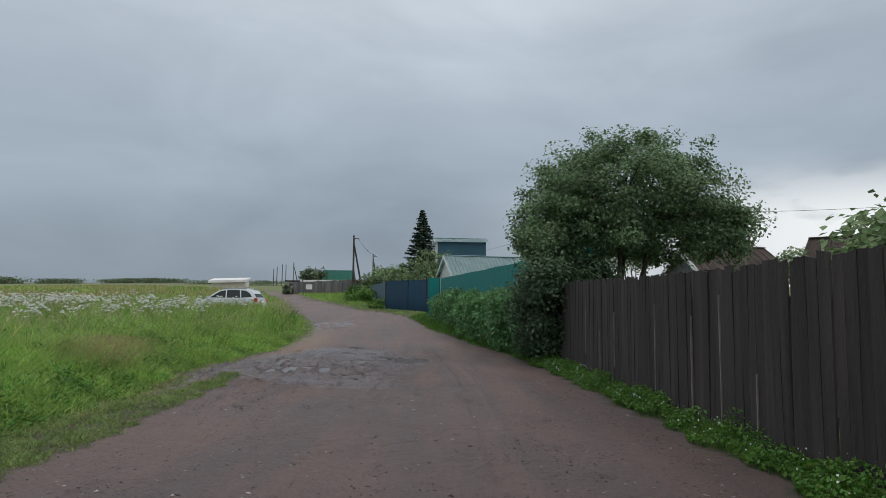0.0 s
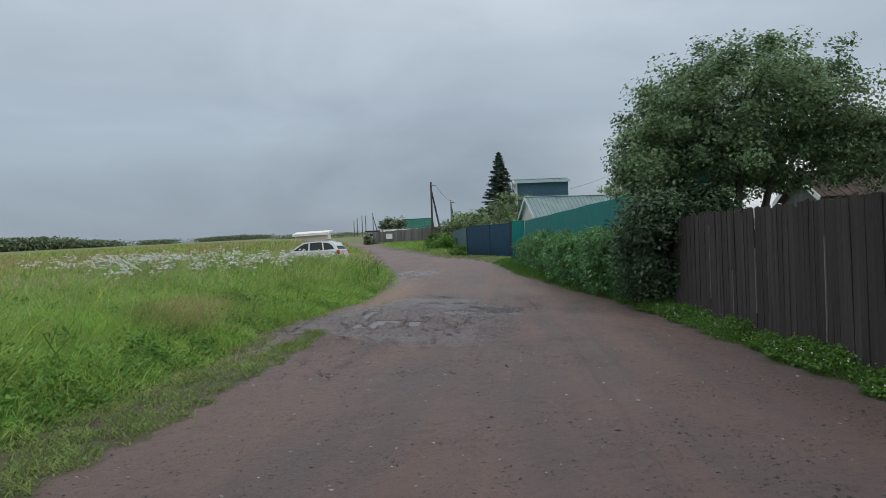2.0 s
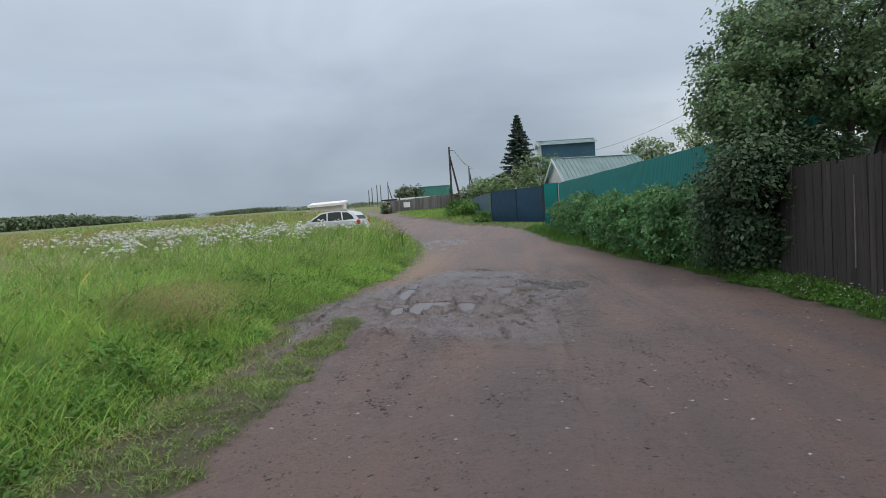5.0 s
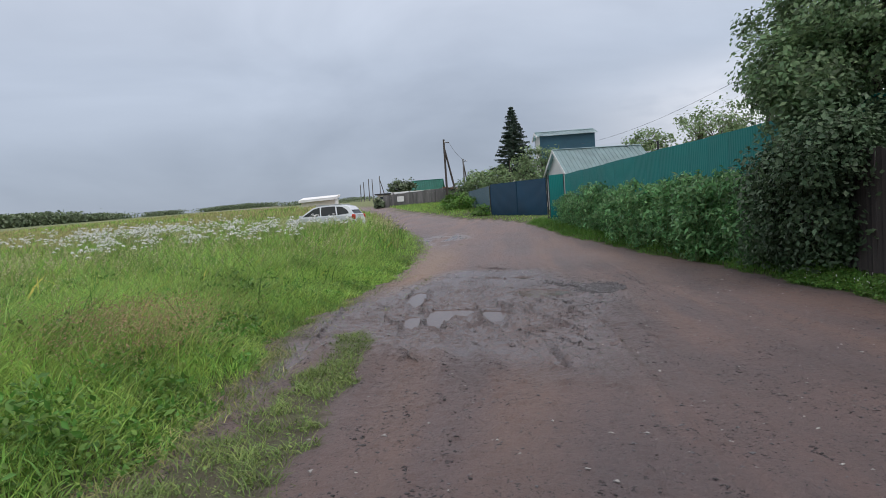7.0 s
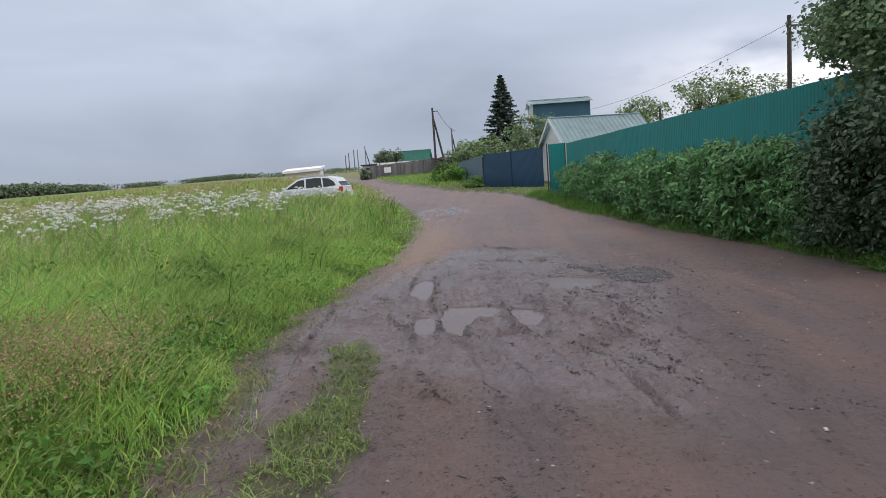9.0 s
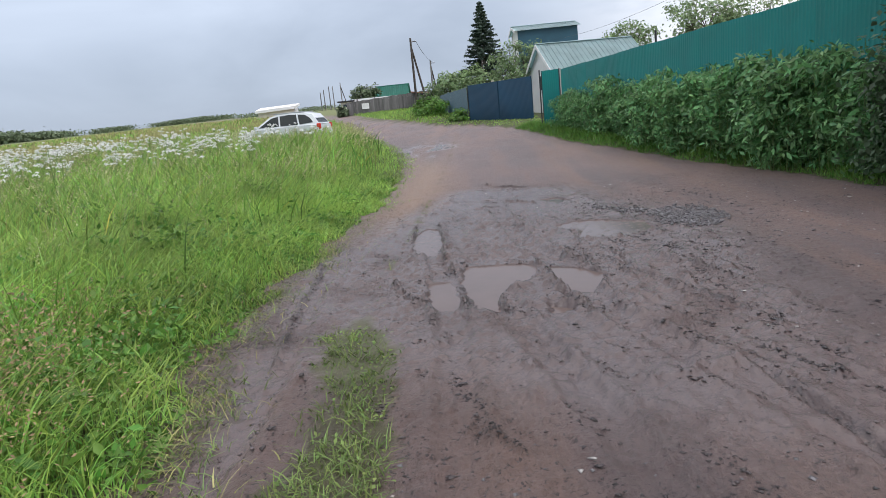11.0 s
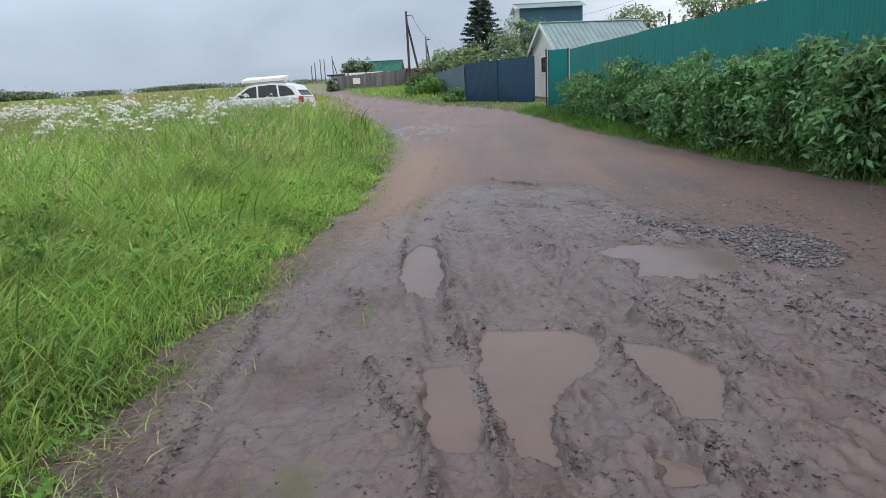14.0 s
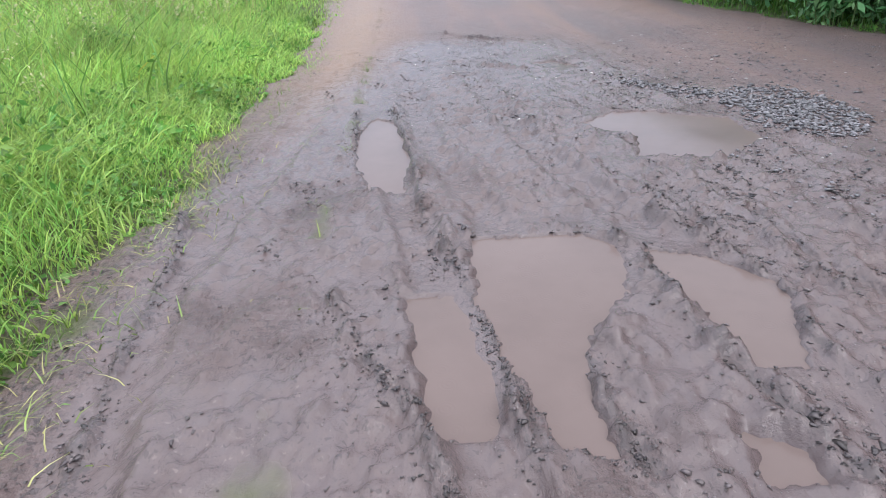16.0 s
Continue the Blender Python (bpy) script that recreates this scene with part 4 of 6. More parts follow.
def gable_house(name, label, m, length, half, wall, rise, wall_mat, gable_mat, roof_mat, over=0.35, windows=(), base=-1.0):
    """Walls with real thickness under a ridged roof; origin under the left end of the ridge, ridge along x."""
    house = empty(name, m, label, "house")
    t = 0.15
    part("front_wall", boxed((0, -half, base), (length, -half + t, wall), 0.01), wall_mat, house)
    part("back_wall", boxed((0, half - t, base), (length, half, wall), 0.01), wall_mat, house)
    for x in (0.0, length - t):
        bm = bmesh.new()
        pts = [(-half + t, base), (half - t, base), (half - t, wall), (0, wall + rise), (-half + t, wall)]
        f0 = [bm.verts.new((x, y, z)) for y, z in pts]
        f1 = [bm.verts.new((x + t, y, z)) for y, z in pts]
        bm.faces.new(f0[::-1])
        bm.faces.new(f1)
        for k in range(5):
            bm.faces.new((f0[k], f0[(k + 1) % 5], f1[(k + 1) % 5], f1[k]))
        bmesh.ops.recalc_face_normals(bm, faces=bm.faces[:])
        part("gable_wall", bm, gable_mat, house)
    holder = empty("roof", pose(0, 0, wall + 0.03), "", "")
    holder.parent = house
    roof_mesh(length, half, rise, over, roof_mat, holder)
    for y in (-1, 1):  # white verge boards at the left gable
        bm = bmesh.new()
        k = math.hypot(half, rise)
        box(bm, (-over - 0.03, 0, -0.20), (-over, k + over, 0.02))
        ob = part("verge_board", bm, WHITE_PAINT, house)
        tilt = math.degrees(math.atan2(rise, half))
        ob.matrix_basis = pose(0, 0, wall + rise + 0.02) @ Matrix.Diagonal((1, y, 1, 1)) @ pose(0, 0, 0, -tilt, 0, 0)
    for side, u, z, w, h in windows:
        win = empty("window", pose(0, 0, 0), "", "")
        win.parent = house
        if side == "front":
            part("pane", boxed((u, -half - 0.02, z), (u + w, -half - 0.005, z + h), 0), PANE, win)
            for a_, b_ in (((u - 0.08, z - 0.08), (u, z + h + 0.08)), ((u + w, z - 0.08), (u + w + 0.08, z + h + 0.08)), ((u, z - 0.08), (u + w, z)), ((u, z + h), (u + w, z + h + 0.08))):
                part("frame_bar", boxed((a_[0], -half - 0.05, a_[1]), (b_[0], -half - 0.003, b_[1]), 0.005), WHITE_PAINT, win)
        else:
            part("pane", boxed((-0.02, u, z), (-0.005, u + w, z + h), 0), PANE, win)
            for a_, b_ in (((u - 0.08, z - 0.08), (u, z + h + 0.08)), ((u + w, z - 0.08), (u + w + 0.08, z + h + 0.08)), ((u, z - 0.08), (u + w, z)), ((u, z + h), (u + w, z + h + 0.08))):
                part("frame_bar", boxed((-0.05, a_[0], a_[1]), (-0.003, b_[0], b_[1]), 0.005), WHITE_PAINT, win)
    return house


gable_house("blue_house", "two-storey house with dark blue siding and a pale green metal roof", pose(0.75, 71.9, 0.8, 0, 0, 4), 5.4, 2.1, 7.15, 0.55, BLUE_WALL, WHITE_WALL, GREEN_ROOF, 0.3, [("gable", -0.5, 4.6, 0.9, 1.2)])
gable_house("white_house", "low white house with a pale green metal roof", pose(1.55, 57.9, 0.3, 0, 0, 14), 6.9, 2.9, 3.15, 2.05, WHITE_WALL, WHITE_WALL, GREEN_ROOF, 0.3, [("gable", -0.6, 2.0, 1.0, 1.0)])
gable_house("far_green_house", "distant cottage with a deep green metal roof", pose(-21.6, 132, 4.6, 0, 0, 0), 5.6, 2.4, 1.2, 1.75, CREAM_WALL, CREAM_WALL, DEEP_ROOF, 0.4)
gable_house("brown_roof_house", "cottage with a brown roof beyond the wooden fence", pose(12.2, 30, 0.0), 3.6, 2.0, 2.90, 1.05, GREY_BOARD, GREY_BOARD, BROWN_ROOF, 0.3)
gable_house("brown_roof_house", "second cottage with a brown roof beyond the wooden fence", pose(18.8, 30.3, 0.0, 0, 0, -45), 4.0, 1.5, 3.45, 1.05, GREY_BOARD, GREY_BOARD, BROWN_ROOF, 0.3)
gable_house("garden_shed", "small pale shed among garden bushes behind the fence", pose(5.2, 22.5, -0.2, 0, 0, 20), 2.4, 0.9, 1.75, 0.35, WHITE_WALL, WHITE_WALL, GREEN_ROOF, 0.15, [("front", 0.5, 1.0, 0.6, 0.6), ("front", 1.4, 1.0, 0.6, 0.6)])
gable_house("summer_house", "low yellowish garden roof beside the spruce", pose(-1.6, 66, 0.8, 0, 0, 5), 3.0, 1.4, 2.3, 0.5, CREAM_WALL, CREAM_WALL, CREAM_WALL, 0.3)


def kiosk():
    """White site cabin with a thick flat roof."""
    g = ground_at(-35, 110)
    k = empty("white_cabin", pose(-37.9, 110, 0, 0, 0, 3), "white site cabin with a thick overhanging roof in the meadow", "cabin")
    part("body", boxed((0.25, 0, g - 0.2), (5.9, 2.6, 4.45), 0.03), CREAM_WALL, k)
    bm = bmesh.new()
    v = [bm.verts.new(p) for p in ((-0.1, -0.4, 4.22), (6.35, -0.4, 4.42), (6.35, 3.0, 5.0), (-0.1, 3.0, 4.85), (-0.1, -0.4, 4.62), (6.35, -0.4, 4.86), (6.35, 3.0, 5.30), (-0.1, 3.0, 5.12))]
    for f in ((0, 1, 2, 3), (7, 6, 5, 4), (0, 4, 5, 1), (1, 5, 6, 2), (2, 6, 7, 3), (3, 7, 4, 0)):
        bm.faces.new([v[i] for i in f])
    bmesh.ops.recalc_face_normals(bm, faces=bm.faces[:])
    part("roof", bm, WHITE_PAINT, k)
    part("side_panel", boxed((5.9, 0.2, 3.6), (6.1, 2.4, 4.6), 0.02), WHITE_PAINT, k)


kiosk()


def far_fence():
    f = empty("grey_board_fence", Matrix.Identity(4), "distant grey board fence with a pale rail above", "fence", kind="structure")
    me = plank_mesh(5, 0.24, 1.75, GREY_BOARD)
    rnd = random.Random(3)
    for k in range(46):
        x = -20.3 + k * 0.245
        g = 2.25 + 0.6 * k / 46
        shared("board", me, f, pose(x, 95 + rnd.uniform(-0.02, 0.02), g + rnd.uniform(-0.04, 0.04), 0, 0, 90))
    part("rail", boxed((-20.3, 95.05, 3.3), (-9.1, 95.1, 3.4), 0.01), GREY_BOARD, f)
    s = empty("notice_board", Matrix.Identity(4), "small blank white notice board on the grey fence", "sign")
    part("panel", boxed((-18.4, 94.88, 2.98), (-17.45, 94.94, 3.72), 0.01), WHITE_PAINT, s)
    part("batten", boxed((-18.0, 94.94, 2.6), (-17.9, 94.98, 3.7), 0.005), GREY_BOARD, s)
    g = empty("long_shed", Matrix.Identity(4), "long low shed with a pale roof edge behind the grey fence", "shed")
    part("wall", boxed((-19.6, 98.0, 1.5), (-9.6, 100.5, 4.0), 0.02), GREY_BOARD, g)
    part("roof", boxed((-19.8, 97.6, 4.02), (-9.4, 101, 4.45), 0.03), WHITE_PAINT, g)
    for k in range(5):
        part("post", boxed((-19.5 + k * 2.4, 97.5, 2.0), (-19.35 + k * 2.4, 97.58, 4.5), 0.01), GREY_BOARD, g)
    t = empty("flat_shack", Matrix.Identity(4), "small shack with a dark flat roof", "shed")
    part("wall", boxed((-22.5, 101, 2.0), (-19.9, 103, 4.3), 0.02), CREAM_WALL, t)
    part("roof", boxed((-22.9, 100.7, 4.3), (-19.6, 103.3, 4.5), 0.02), DARK_STEEL, t)
    part("window", boxed((-22.2, 100.95, 3.6), (-21.4, 101.0, 4.0), 0.0), PANE, t)
    r = empty("rust_roof_shed", Matrix.Identity(4), "small shed with a rusty tin roof by the power pole", "shed")
    part("wall", boxed((-11.2, 93.0, 1.8), (-8.4, 94.6, 3.9), 0.02), GREY_BOARD, r)
    bm = boxed((-11.6, 92.7, 3.9), (-7.6, 95.0, 4.0), 0.01)
    bmesh.ops.transform(bm, verts=bm.verts[:], matrix=Matrix.Translation((0, 0, 0.3)) @ pose(-10, 94, 4, 0, 9, 0) @ Matrix.Translation((10, -94, -4)))
    part("roof", bm, RUST, r)


far_fence()

# ---- power poles and wires ----


def power_pole(x, y, z0, z1, r=0.13, strut=None, label="upright wooden power pole", arm=True):
    p = empty("power_pole", pose(x, y, 0), label, "pole", "power poles along the road")
    # masts past y = 100 are paler: distance haze put into the colour
    part("mast", rod(bmesh.new(), (0, 0, z0 - 0.6), (0, 0, z1), r, r * 0.75), GREY_BOARD if y > 100 else POLE_WOOD, p)
    if strut:
        part("strut", rod(bmesh.new(), (strut - x, 0.4, z0 - 0.3), (0.02, 0.05, z0 + (z1 - z0) * 0.86), r * 0.9, r * 0.7), POLE_WOOD, p)
        part("concrete_stub", box(bmesh.new(), (strut - x - 0.25, 0.25, z0 - 0.5), (strut - x + 0.02, 0.5, z0 + 1.3), 0.03), CONCRETE, p)
    if arm:
        part("crossarm", box(bmesh.new(), (-0.1, -0.04, z1 - 0.45), (0.65, 0.04, z1 - 0.37), 0.005), POLE_WOOD, p)
        for k in (0.1, 0.55):
            part("insulator", rod(bmesh.new(), (k, 0, z1 - 0.37), (k, 0, z1 - 0.22), 0.04, 0.02), WHITE_PAINT, p)
    return p


power_pole(-10.2, 85, 2.2, 10.1, 0.15, -8.85, "tall wooden power pole braced by a leaning strut")
power_pole(-9.8, 110, 3.6, 9.5, 0.14, -9.0)
power_pole(-2.2, 92, 2.5, 7.4, 0.14, None)
power_pole(9.05, 35, 0.2, 6.9, 0.11, None, "bare wooden power pole behind the green fence")
for x, y, z in ((-50.2, 205, 11.3), (-48.4, 202, 11.9), (-46.3, 200, 12.6), (-44.7, 198, 12.4), (-41.9, 196, 13.1)):
    power_pole(x, y, ground_at(x, y), z, 0.16, x + 1.6 if x > -42 else None, arm=False)
tagged(part("pipe_post", rod(bmesh.new(), (8.2, 52, 0.2), (8.2, 52, 5.1), 0.07, 0.07), DARK_STEEL), "thin dark pipe post in the yard", "post")


def wire(a, b, sag=0.4, r=0.008):
    c = bpy.data.curves.new("overhead_wire", "CURVE")
    c.dimensions, c.bevel_depth = "3D", r
    s = c.splines.new("POLY")
    s.points.add(16)
    for k in range(17):
        u = k / 16
        p = Vector(a).lerp(Vector(b), u) - Vector((0, 0, sag * 4 * u * (1 - u)))
        s.points[k].co = (*p, 1)
    c.materials.append(DARK_STEEL)
    tagged(new("overhead_wire", c), "thin dark overhead power wire", "wire")


wire((9.05, 35, 6.6), (4.0, 62, 6.2), 0.5)
wire((9.05, 35, 6.6), (24, 14, 5.0), 0.7)
wire((-9.6, 85, 9.7), (-9.3, 110, 9.2), 0.5, 0.02)

# ---- parked car ----


def parked_car():
    """Estate car, nose towards -x; origin on the ground under its middle."""
    gx, gy = -12.45, 39.6
    car = empty("parked_car", pose(gx, gy, 0.44, 0, 0, -5), "silver-white estate car parked in the tall grass", "car")
    L, W = 4.35, 1.72
    # side outline of the lower body, front at -x
    lower = [(-2.17, 0.30), (-2.18, 0.55), (-2.08, 0.72), (-1.55, 0.86), (-1.0, 0.95), (0.5, 0.98), (1.6, 0.99), (2.12, 0.95), (2.17, 0.62), (2.15, 0.32), (1.7, 0.22), (-1.7, 0.22)]
    bm = bmesh.new()
    sides = []
    for y, sh in ((-W / 2, 0.94), (-W / 2 + 0.07, 1.0), (W / 2 - 0.07, 1.0), (W / 2, 0.94)):
        sides.append([bm.verts.new((x * (1 if sh == 1 else 0.985), y, 0.6 + (z - 0.6) * sh)) for x, z in lower])
    for a, b in zip(sides, sides[1:]):
        for k in range(len(lower)):
            bm.faces.new((a[k], b[k], b[(k + 1) % len(lower)], a[(k + 1) % len(lower)]))
    bm.faces.new(sides[0])
    bm.faces.new(sides[-1][::-1])
    bmesh.ops.recalc_face_normals(bm, faces=bm.faces[:])
    body = part("body", bm, CAR_PAINT, car, smooth=False)
    # cabin: a tapered shell, windows let into it
    cab = [(-1.05, 0.95), (-0.30, 1.44), (0.10, 1.52), (0.70, 1.555), (1.30, 1.525), (1.74, 1.43), (2.08, 0.97)]
    bm = bmesh.new()
    rows = []
    for y0, k in ((-1, 1), (-1, 0), (1, 0), (1, 1)):
        row = []
        for x, z in cab:
            inset = 0.06 + 0.20 * (z - 0.95) / 0.55
            yy = W / 2 - inset - (0.0 if k else 0.06)
            row.append(bm.verts.new((x, y0 * yy, z + (0.0 if k else (0.02 if z > 1.2 else 0)))))
        rows.append(row)
    for a, b in zip(rows, rows[1:]):
        for k in range(len(cab) - 1):
            bm.faces.new((a[k], b[k], b[k + 1], a[k + 1]))
        bm.faces.new((a[0], a[-1], b[-1], b[0]))
    bm.faces.new(rows[0][::-1])
    bm.faces.new(rows[-1])
    bmesh.ops.recalc_face_normals(bm, faces=bm.faces[:])
    part("cabin", bm, CAR_PAINT, car)

    def pane(name, pts):
        bm_ = bmesh.new()
        f = bm_.faces.new([bm_.verts.new(p) for p in pts])
        r = bmesh.ops.extrude_face_region(bm_, geom=[f])
        n = f.normal.copy()
        f.normal_update()
        bmesh.ops.translate(bm_, verts=[v for v in r["geom"] if isinstance(v, bmesh.types.BMVert)], vec=(0, 0.012 * (-1 if pts[0][1] < 0 else 1), 0) if abs(pts[0][1] - pts[1][1]) < 0.3 else (0.012 if pts[0][0] > 0 else -0.012, 0, 0.006))
        bmesh.ops.recalc_face_normals(bm_, faces=bm_.faces[:])
        part(name, bm_, GLASS_DARK, car, "dark tinted window glass")

    for s in (-1, 1):
        def q(x, z):
            return (x, s * (W / 2 - 0.06 - 0.20 * (z - 0.95) / 0.55 + 0.002), z)
        pane("front_window", [q(-0.82, 1.01), q(-0.22, 1.40), q(0.12, 1.46), q(0.16, 1.01)])
        pane("rear_window", [q(0.24, 1.01), q(0.20, 1.465), q(0.70, 1.49), q(0.98, 1.475), q(1.08, 1.01)])
        pane("quarter_window", [q(1.16, 1.01), q(1.06, 1.465), q(1.40, 1.43), q(1.66, 1.26), q(1.80, 1.06)])
        bm = box(bmesh.new(), (-0.1, s * 0.56 - 0.02, 1.54), (1.4, s * 0.56 + 0.02, 1.60), 0.008)
        part("roof_rail", bm, ALLOY, car)
        bm = box(bmesh.new(), (1.98, s * 0.80 - 0.09, 0.74), (2.16, s * 0.80 + 0.05, 1.00), 0.03)
        part("tail_lamp", bm, TAIL_RED, car, "red tail lamp")
        bm = box(bmesh.new(), (-2.10, s * 0.66 - 0.14, 0.60), (-1.92, s * 0.66 + 0.14, 0.74), 0.03)
        part("headlight", bm, WHITE_PAINT, car, "clear headlight")
        bm = box(bmesh.new(), (-0.95, s * 0.93 - 0.09, 0.98), (-0.82, s * 0.93 + 0.07, 1.10), 0.025)
        part("mirror", bm, CAR_PAINT, car)
        for hx in (0.05, 0.98):
            part("door_handle", box(bmesh.new(), (hx - 0.09, s * 0.862 - 0.012, 0.84), (hx + 0.09, s * 0.862 + 0.012, 0.875), 0.006), CAR_PAINT, car)
        for x in (-1.32, 1.32):
            wheel = rod(bmesh.new(), (x, s * 0.66, 0.31), (x, s * 0.87, 0.31), 0.31, 0.31, 28)
            w = part("wheel", wheel, RUBBER, car)
            part("rim", rod(bmesh.new(), (x, s * 0.80, 0.31), (x, s * 0.885, 0.31), 0.20, 0.18, 20), ALLOY, w)
    pane("windscreen", [(-1.0, -0.70, 1.0), (-0.34, -0.58, 1.42), (-0.34, 0.58, 1.42), (-1.0, 0.70, 1.0)])
    pane("rear_screen", [(2.045, -0.68, 1.03), (1.785, -0.58, 1.38), (1.785, 0.58, 1.38), (2.045, 0.68, 1.03)])
    part("bumper", box(bmesh.new(), (2.10, -0.82, 0.34), (2.24, 0.82, 0.60), 0.04), CAR_PAINT, car)
    part("number_plate", box(bmesh.new(), (2.165, -0.26, 0.72), (2.185, 0.26, 0.83), 0.004), WHITE_PAINT, car)


parked_car()

# ---- vegetation helpers ----


def blades(name, x, y, h, w, lean, mat, seed, wind=(0.16, 0.05), foot=0.0, fine=True):
    """Grass blades: each a bent tapering strip."""
    r = np.random.RandomState(seed)
    n = len(x)
    z = base_z(x, y) + foot
    a = r.uniform(0, 2 * np.pi, n)
    side = np.stack([np.cos(a), np.sin(a), np.zeros(n)], 1) * (w * r.uniform(0.6, 1.3, n))[:, None] * 0.5
    b = r.uniform(0, 2 * np.pi, n)
    bend = np.stack([np.cos(b) * lean * r.uniform(0.2, 1.3, n) + wind[0] * r.uniform(0, 1, n), np.sin(b) * lean * r.uniform(0.2, 1.3, n) + wind[1], np.zeros(n)], 1) * h[:, None]
    tuft = 4 * np.pi * lattice_noise(x * 2.3, y * 2.3, 7)
    mag = (0.40 * min(lean, 1.0) * lattice_noise(x * 1.1 + 50, y * 1.1, 9) * h)[:, None]
    bend += np.stack([np.cos(tuft), np.sin(tuft), np.zeros(n)], 1) * mag
    root = np.stack([x, y, z - 0.02], 1)
    up = np.array([0, 0, 1.0])
    fall = 0.45 * np.clip(lean, 0, 1) * r.uniform(0, 1, n)
    rise = lambda k: up * (h * (k - fall * k**3))[:, None]
    low, high, tip = root + bend * 0.14 + rise(0.40), root + bend * 0.50 + rise(0.74), root + bend + rise(1.0)
    if not fine:
        mid = root + bend * 0.32 + rise(0.60)
        V = np.stack([root - side, root + side, mid + side * 0.85, mid - side * 0.85, tip], 1).reshape(-1, 3)
        F = (np.array([[0, 1, 2], [0, 2, 3], [3, 2, 4]])[None] + (np.arange(n) * 5)[:, None, None]).reshape(-1, 3)
        return new(name, tri_mesh(name, V, F, mat))
    V = np.stack([root - side, root + side, low + side, low - side, high + side * 0.72, high - side * 0.72, tip], 1).reshape(-1, 3)
    o = (np.arange(n) * 7)[:, None, None]
    F = (np.array([[0, 1, 2], [0, 2, 3], [3, 2, 4], [3, 4, 5], [5, 4, 6]])[None] + o).reshape(-1, 3)
    return new(name, tri_mesh(name, V, F, mat))


def leaf_cloud(c, s, seed, face=None, droop=0.3, long=1.5):
    """Folded leaves at places c with sizes s; face: outward directions they lean towards."""
    r = np.random.RandomState(seed)
    n = len(c)
    nrm = r.normal(size=(n, 3)) * 0.55 + np.array([0, 0, 0.65])
    if face is not None:
        nrm = nrm + face * 0.7
    nrm /= np.linalg.norm(nrm, axis=1, keepdims=True)
    t = np.cross(nrm, r.normal(size=(n, 3)))
    t[:, 2] -= droop
    t -= nrm * (t * nrm).sum(1, keepdims=True)
    t /= np.linalg.norm(t, axis=1, keepdims=True) + 1e-9
    b = np.cross(nrm, t)
    s = np.asarray(s)[:, None]
    V = np.stack([c - t * s * 0.5 * long, c + b * s * 0.42 + nrm * s * 0.10, c + t * s * 0.5 * long - nrm * s * 0.08, c - b * s * 0.42 + nrm * s * 0.10], 1).reshape(-1, 3)
    o = (np.arange(n) * 4)[:, None, None]
    F = (np.array([[0, 1, 2], [0, 2, 3]])[None] + o).reshape(-1, 3)
    return V, F


def clumped(center, radii, clumps, per, spread, seed, shell=0.55):
    """Leaf places in many small clumps that fill an uneven ellipsoid, denser to the outside."""
    r = np.random.RandomState(seed)
    d = r.normal(size=(clumps, 3))
    d /= np.linalg.norm(d, axis=1, keepdims=True)
    rad = (shell + (1 - shell) * r.uniform(0, 1, clumps) ** 0.6) * (0.86 + 0.28 * r.uniform(0, 1, clumps))
    az = np.arctan2(d[:, 1], d[:, 0])
    rad *= 1 + 0.06 * np.sin(3 * az + seed) * np.cos(3.1 * d[:, 2] + seed) + 0.03 * np.sin(7 * az + 2 * seed + 5 * d[:, 2])
    cc = np.asarray(center) + d * rad[:, None] * np.asarray(radii)
    sp = spread * r.uniform(0.6, 1.4, clumps)
    q = r.normal(size=(clumps * per, 3))
    q *= (0.85 * np.minimum(1.0, 2.2 / np.linalg.norm(q, axis=1)))[:, None]
    pts = np.repeat(cc, per, 0) + q * np.repeat(sp, per)[:, None] * np.array([1, 1, 0.75])
    return pts, np.repeat(d, per, 0), cc


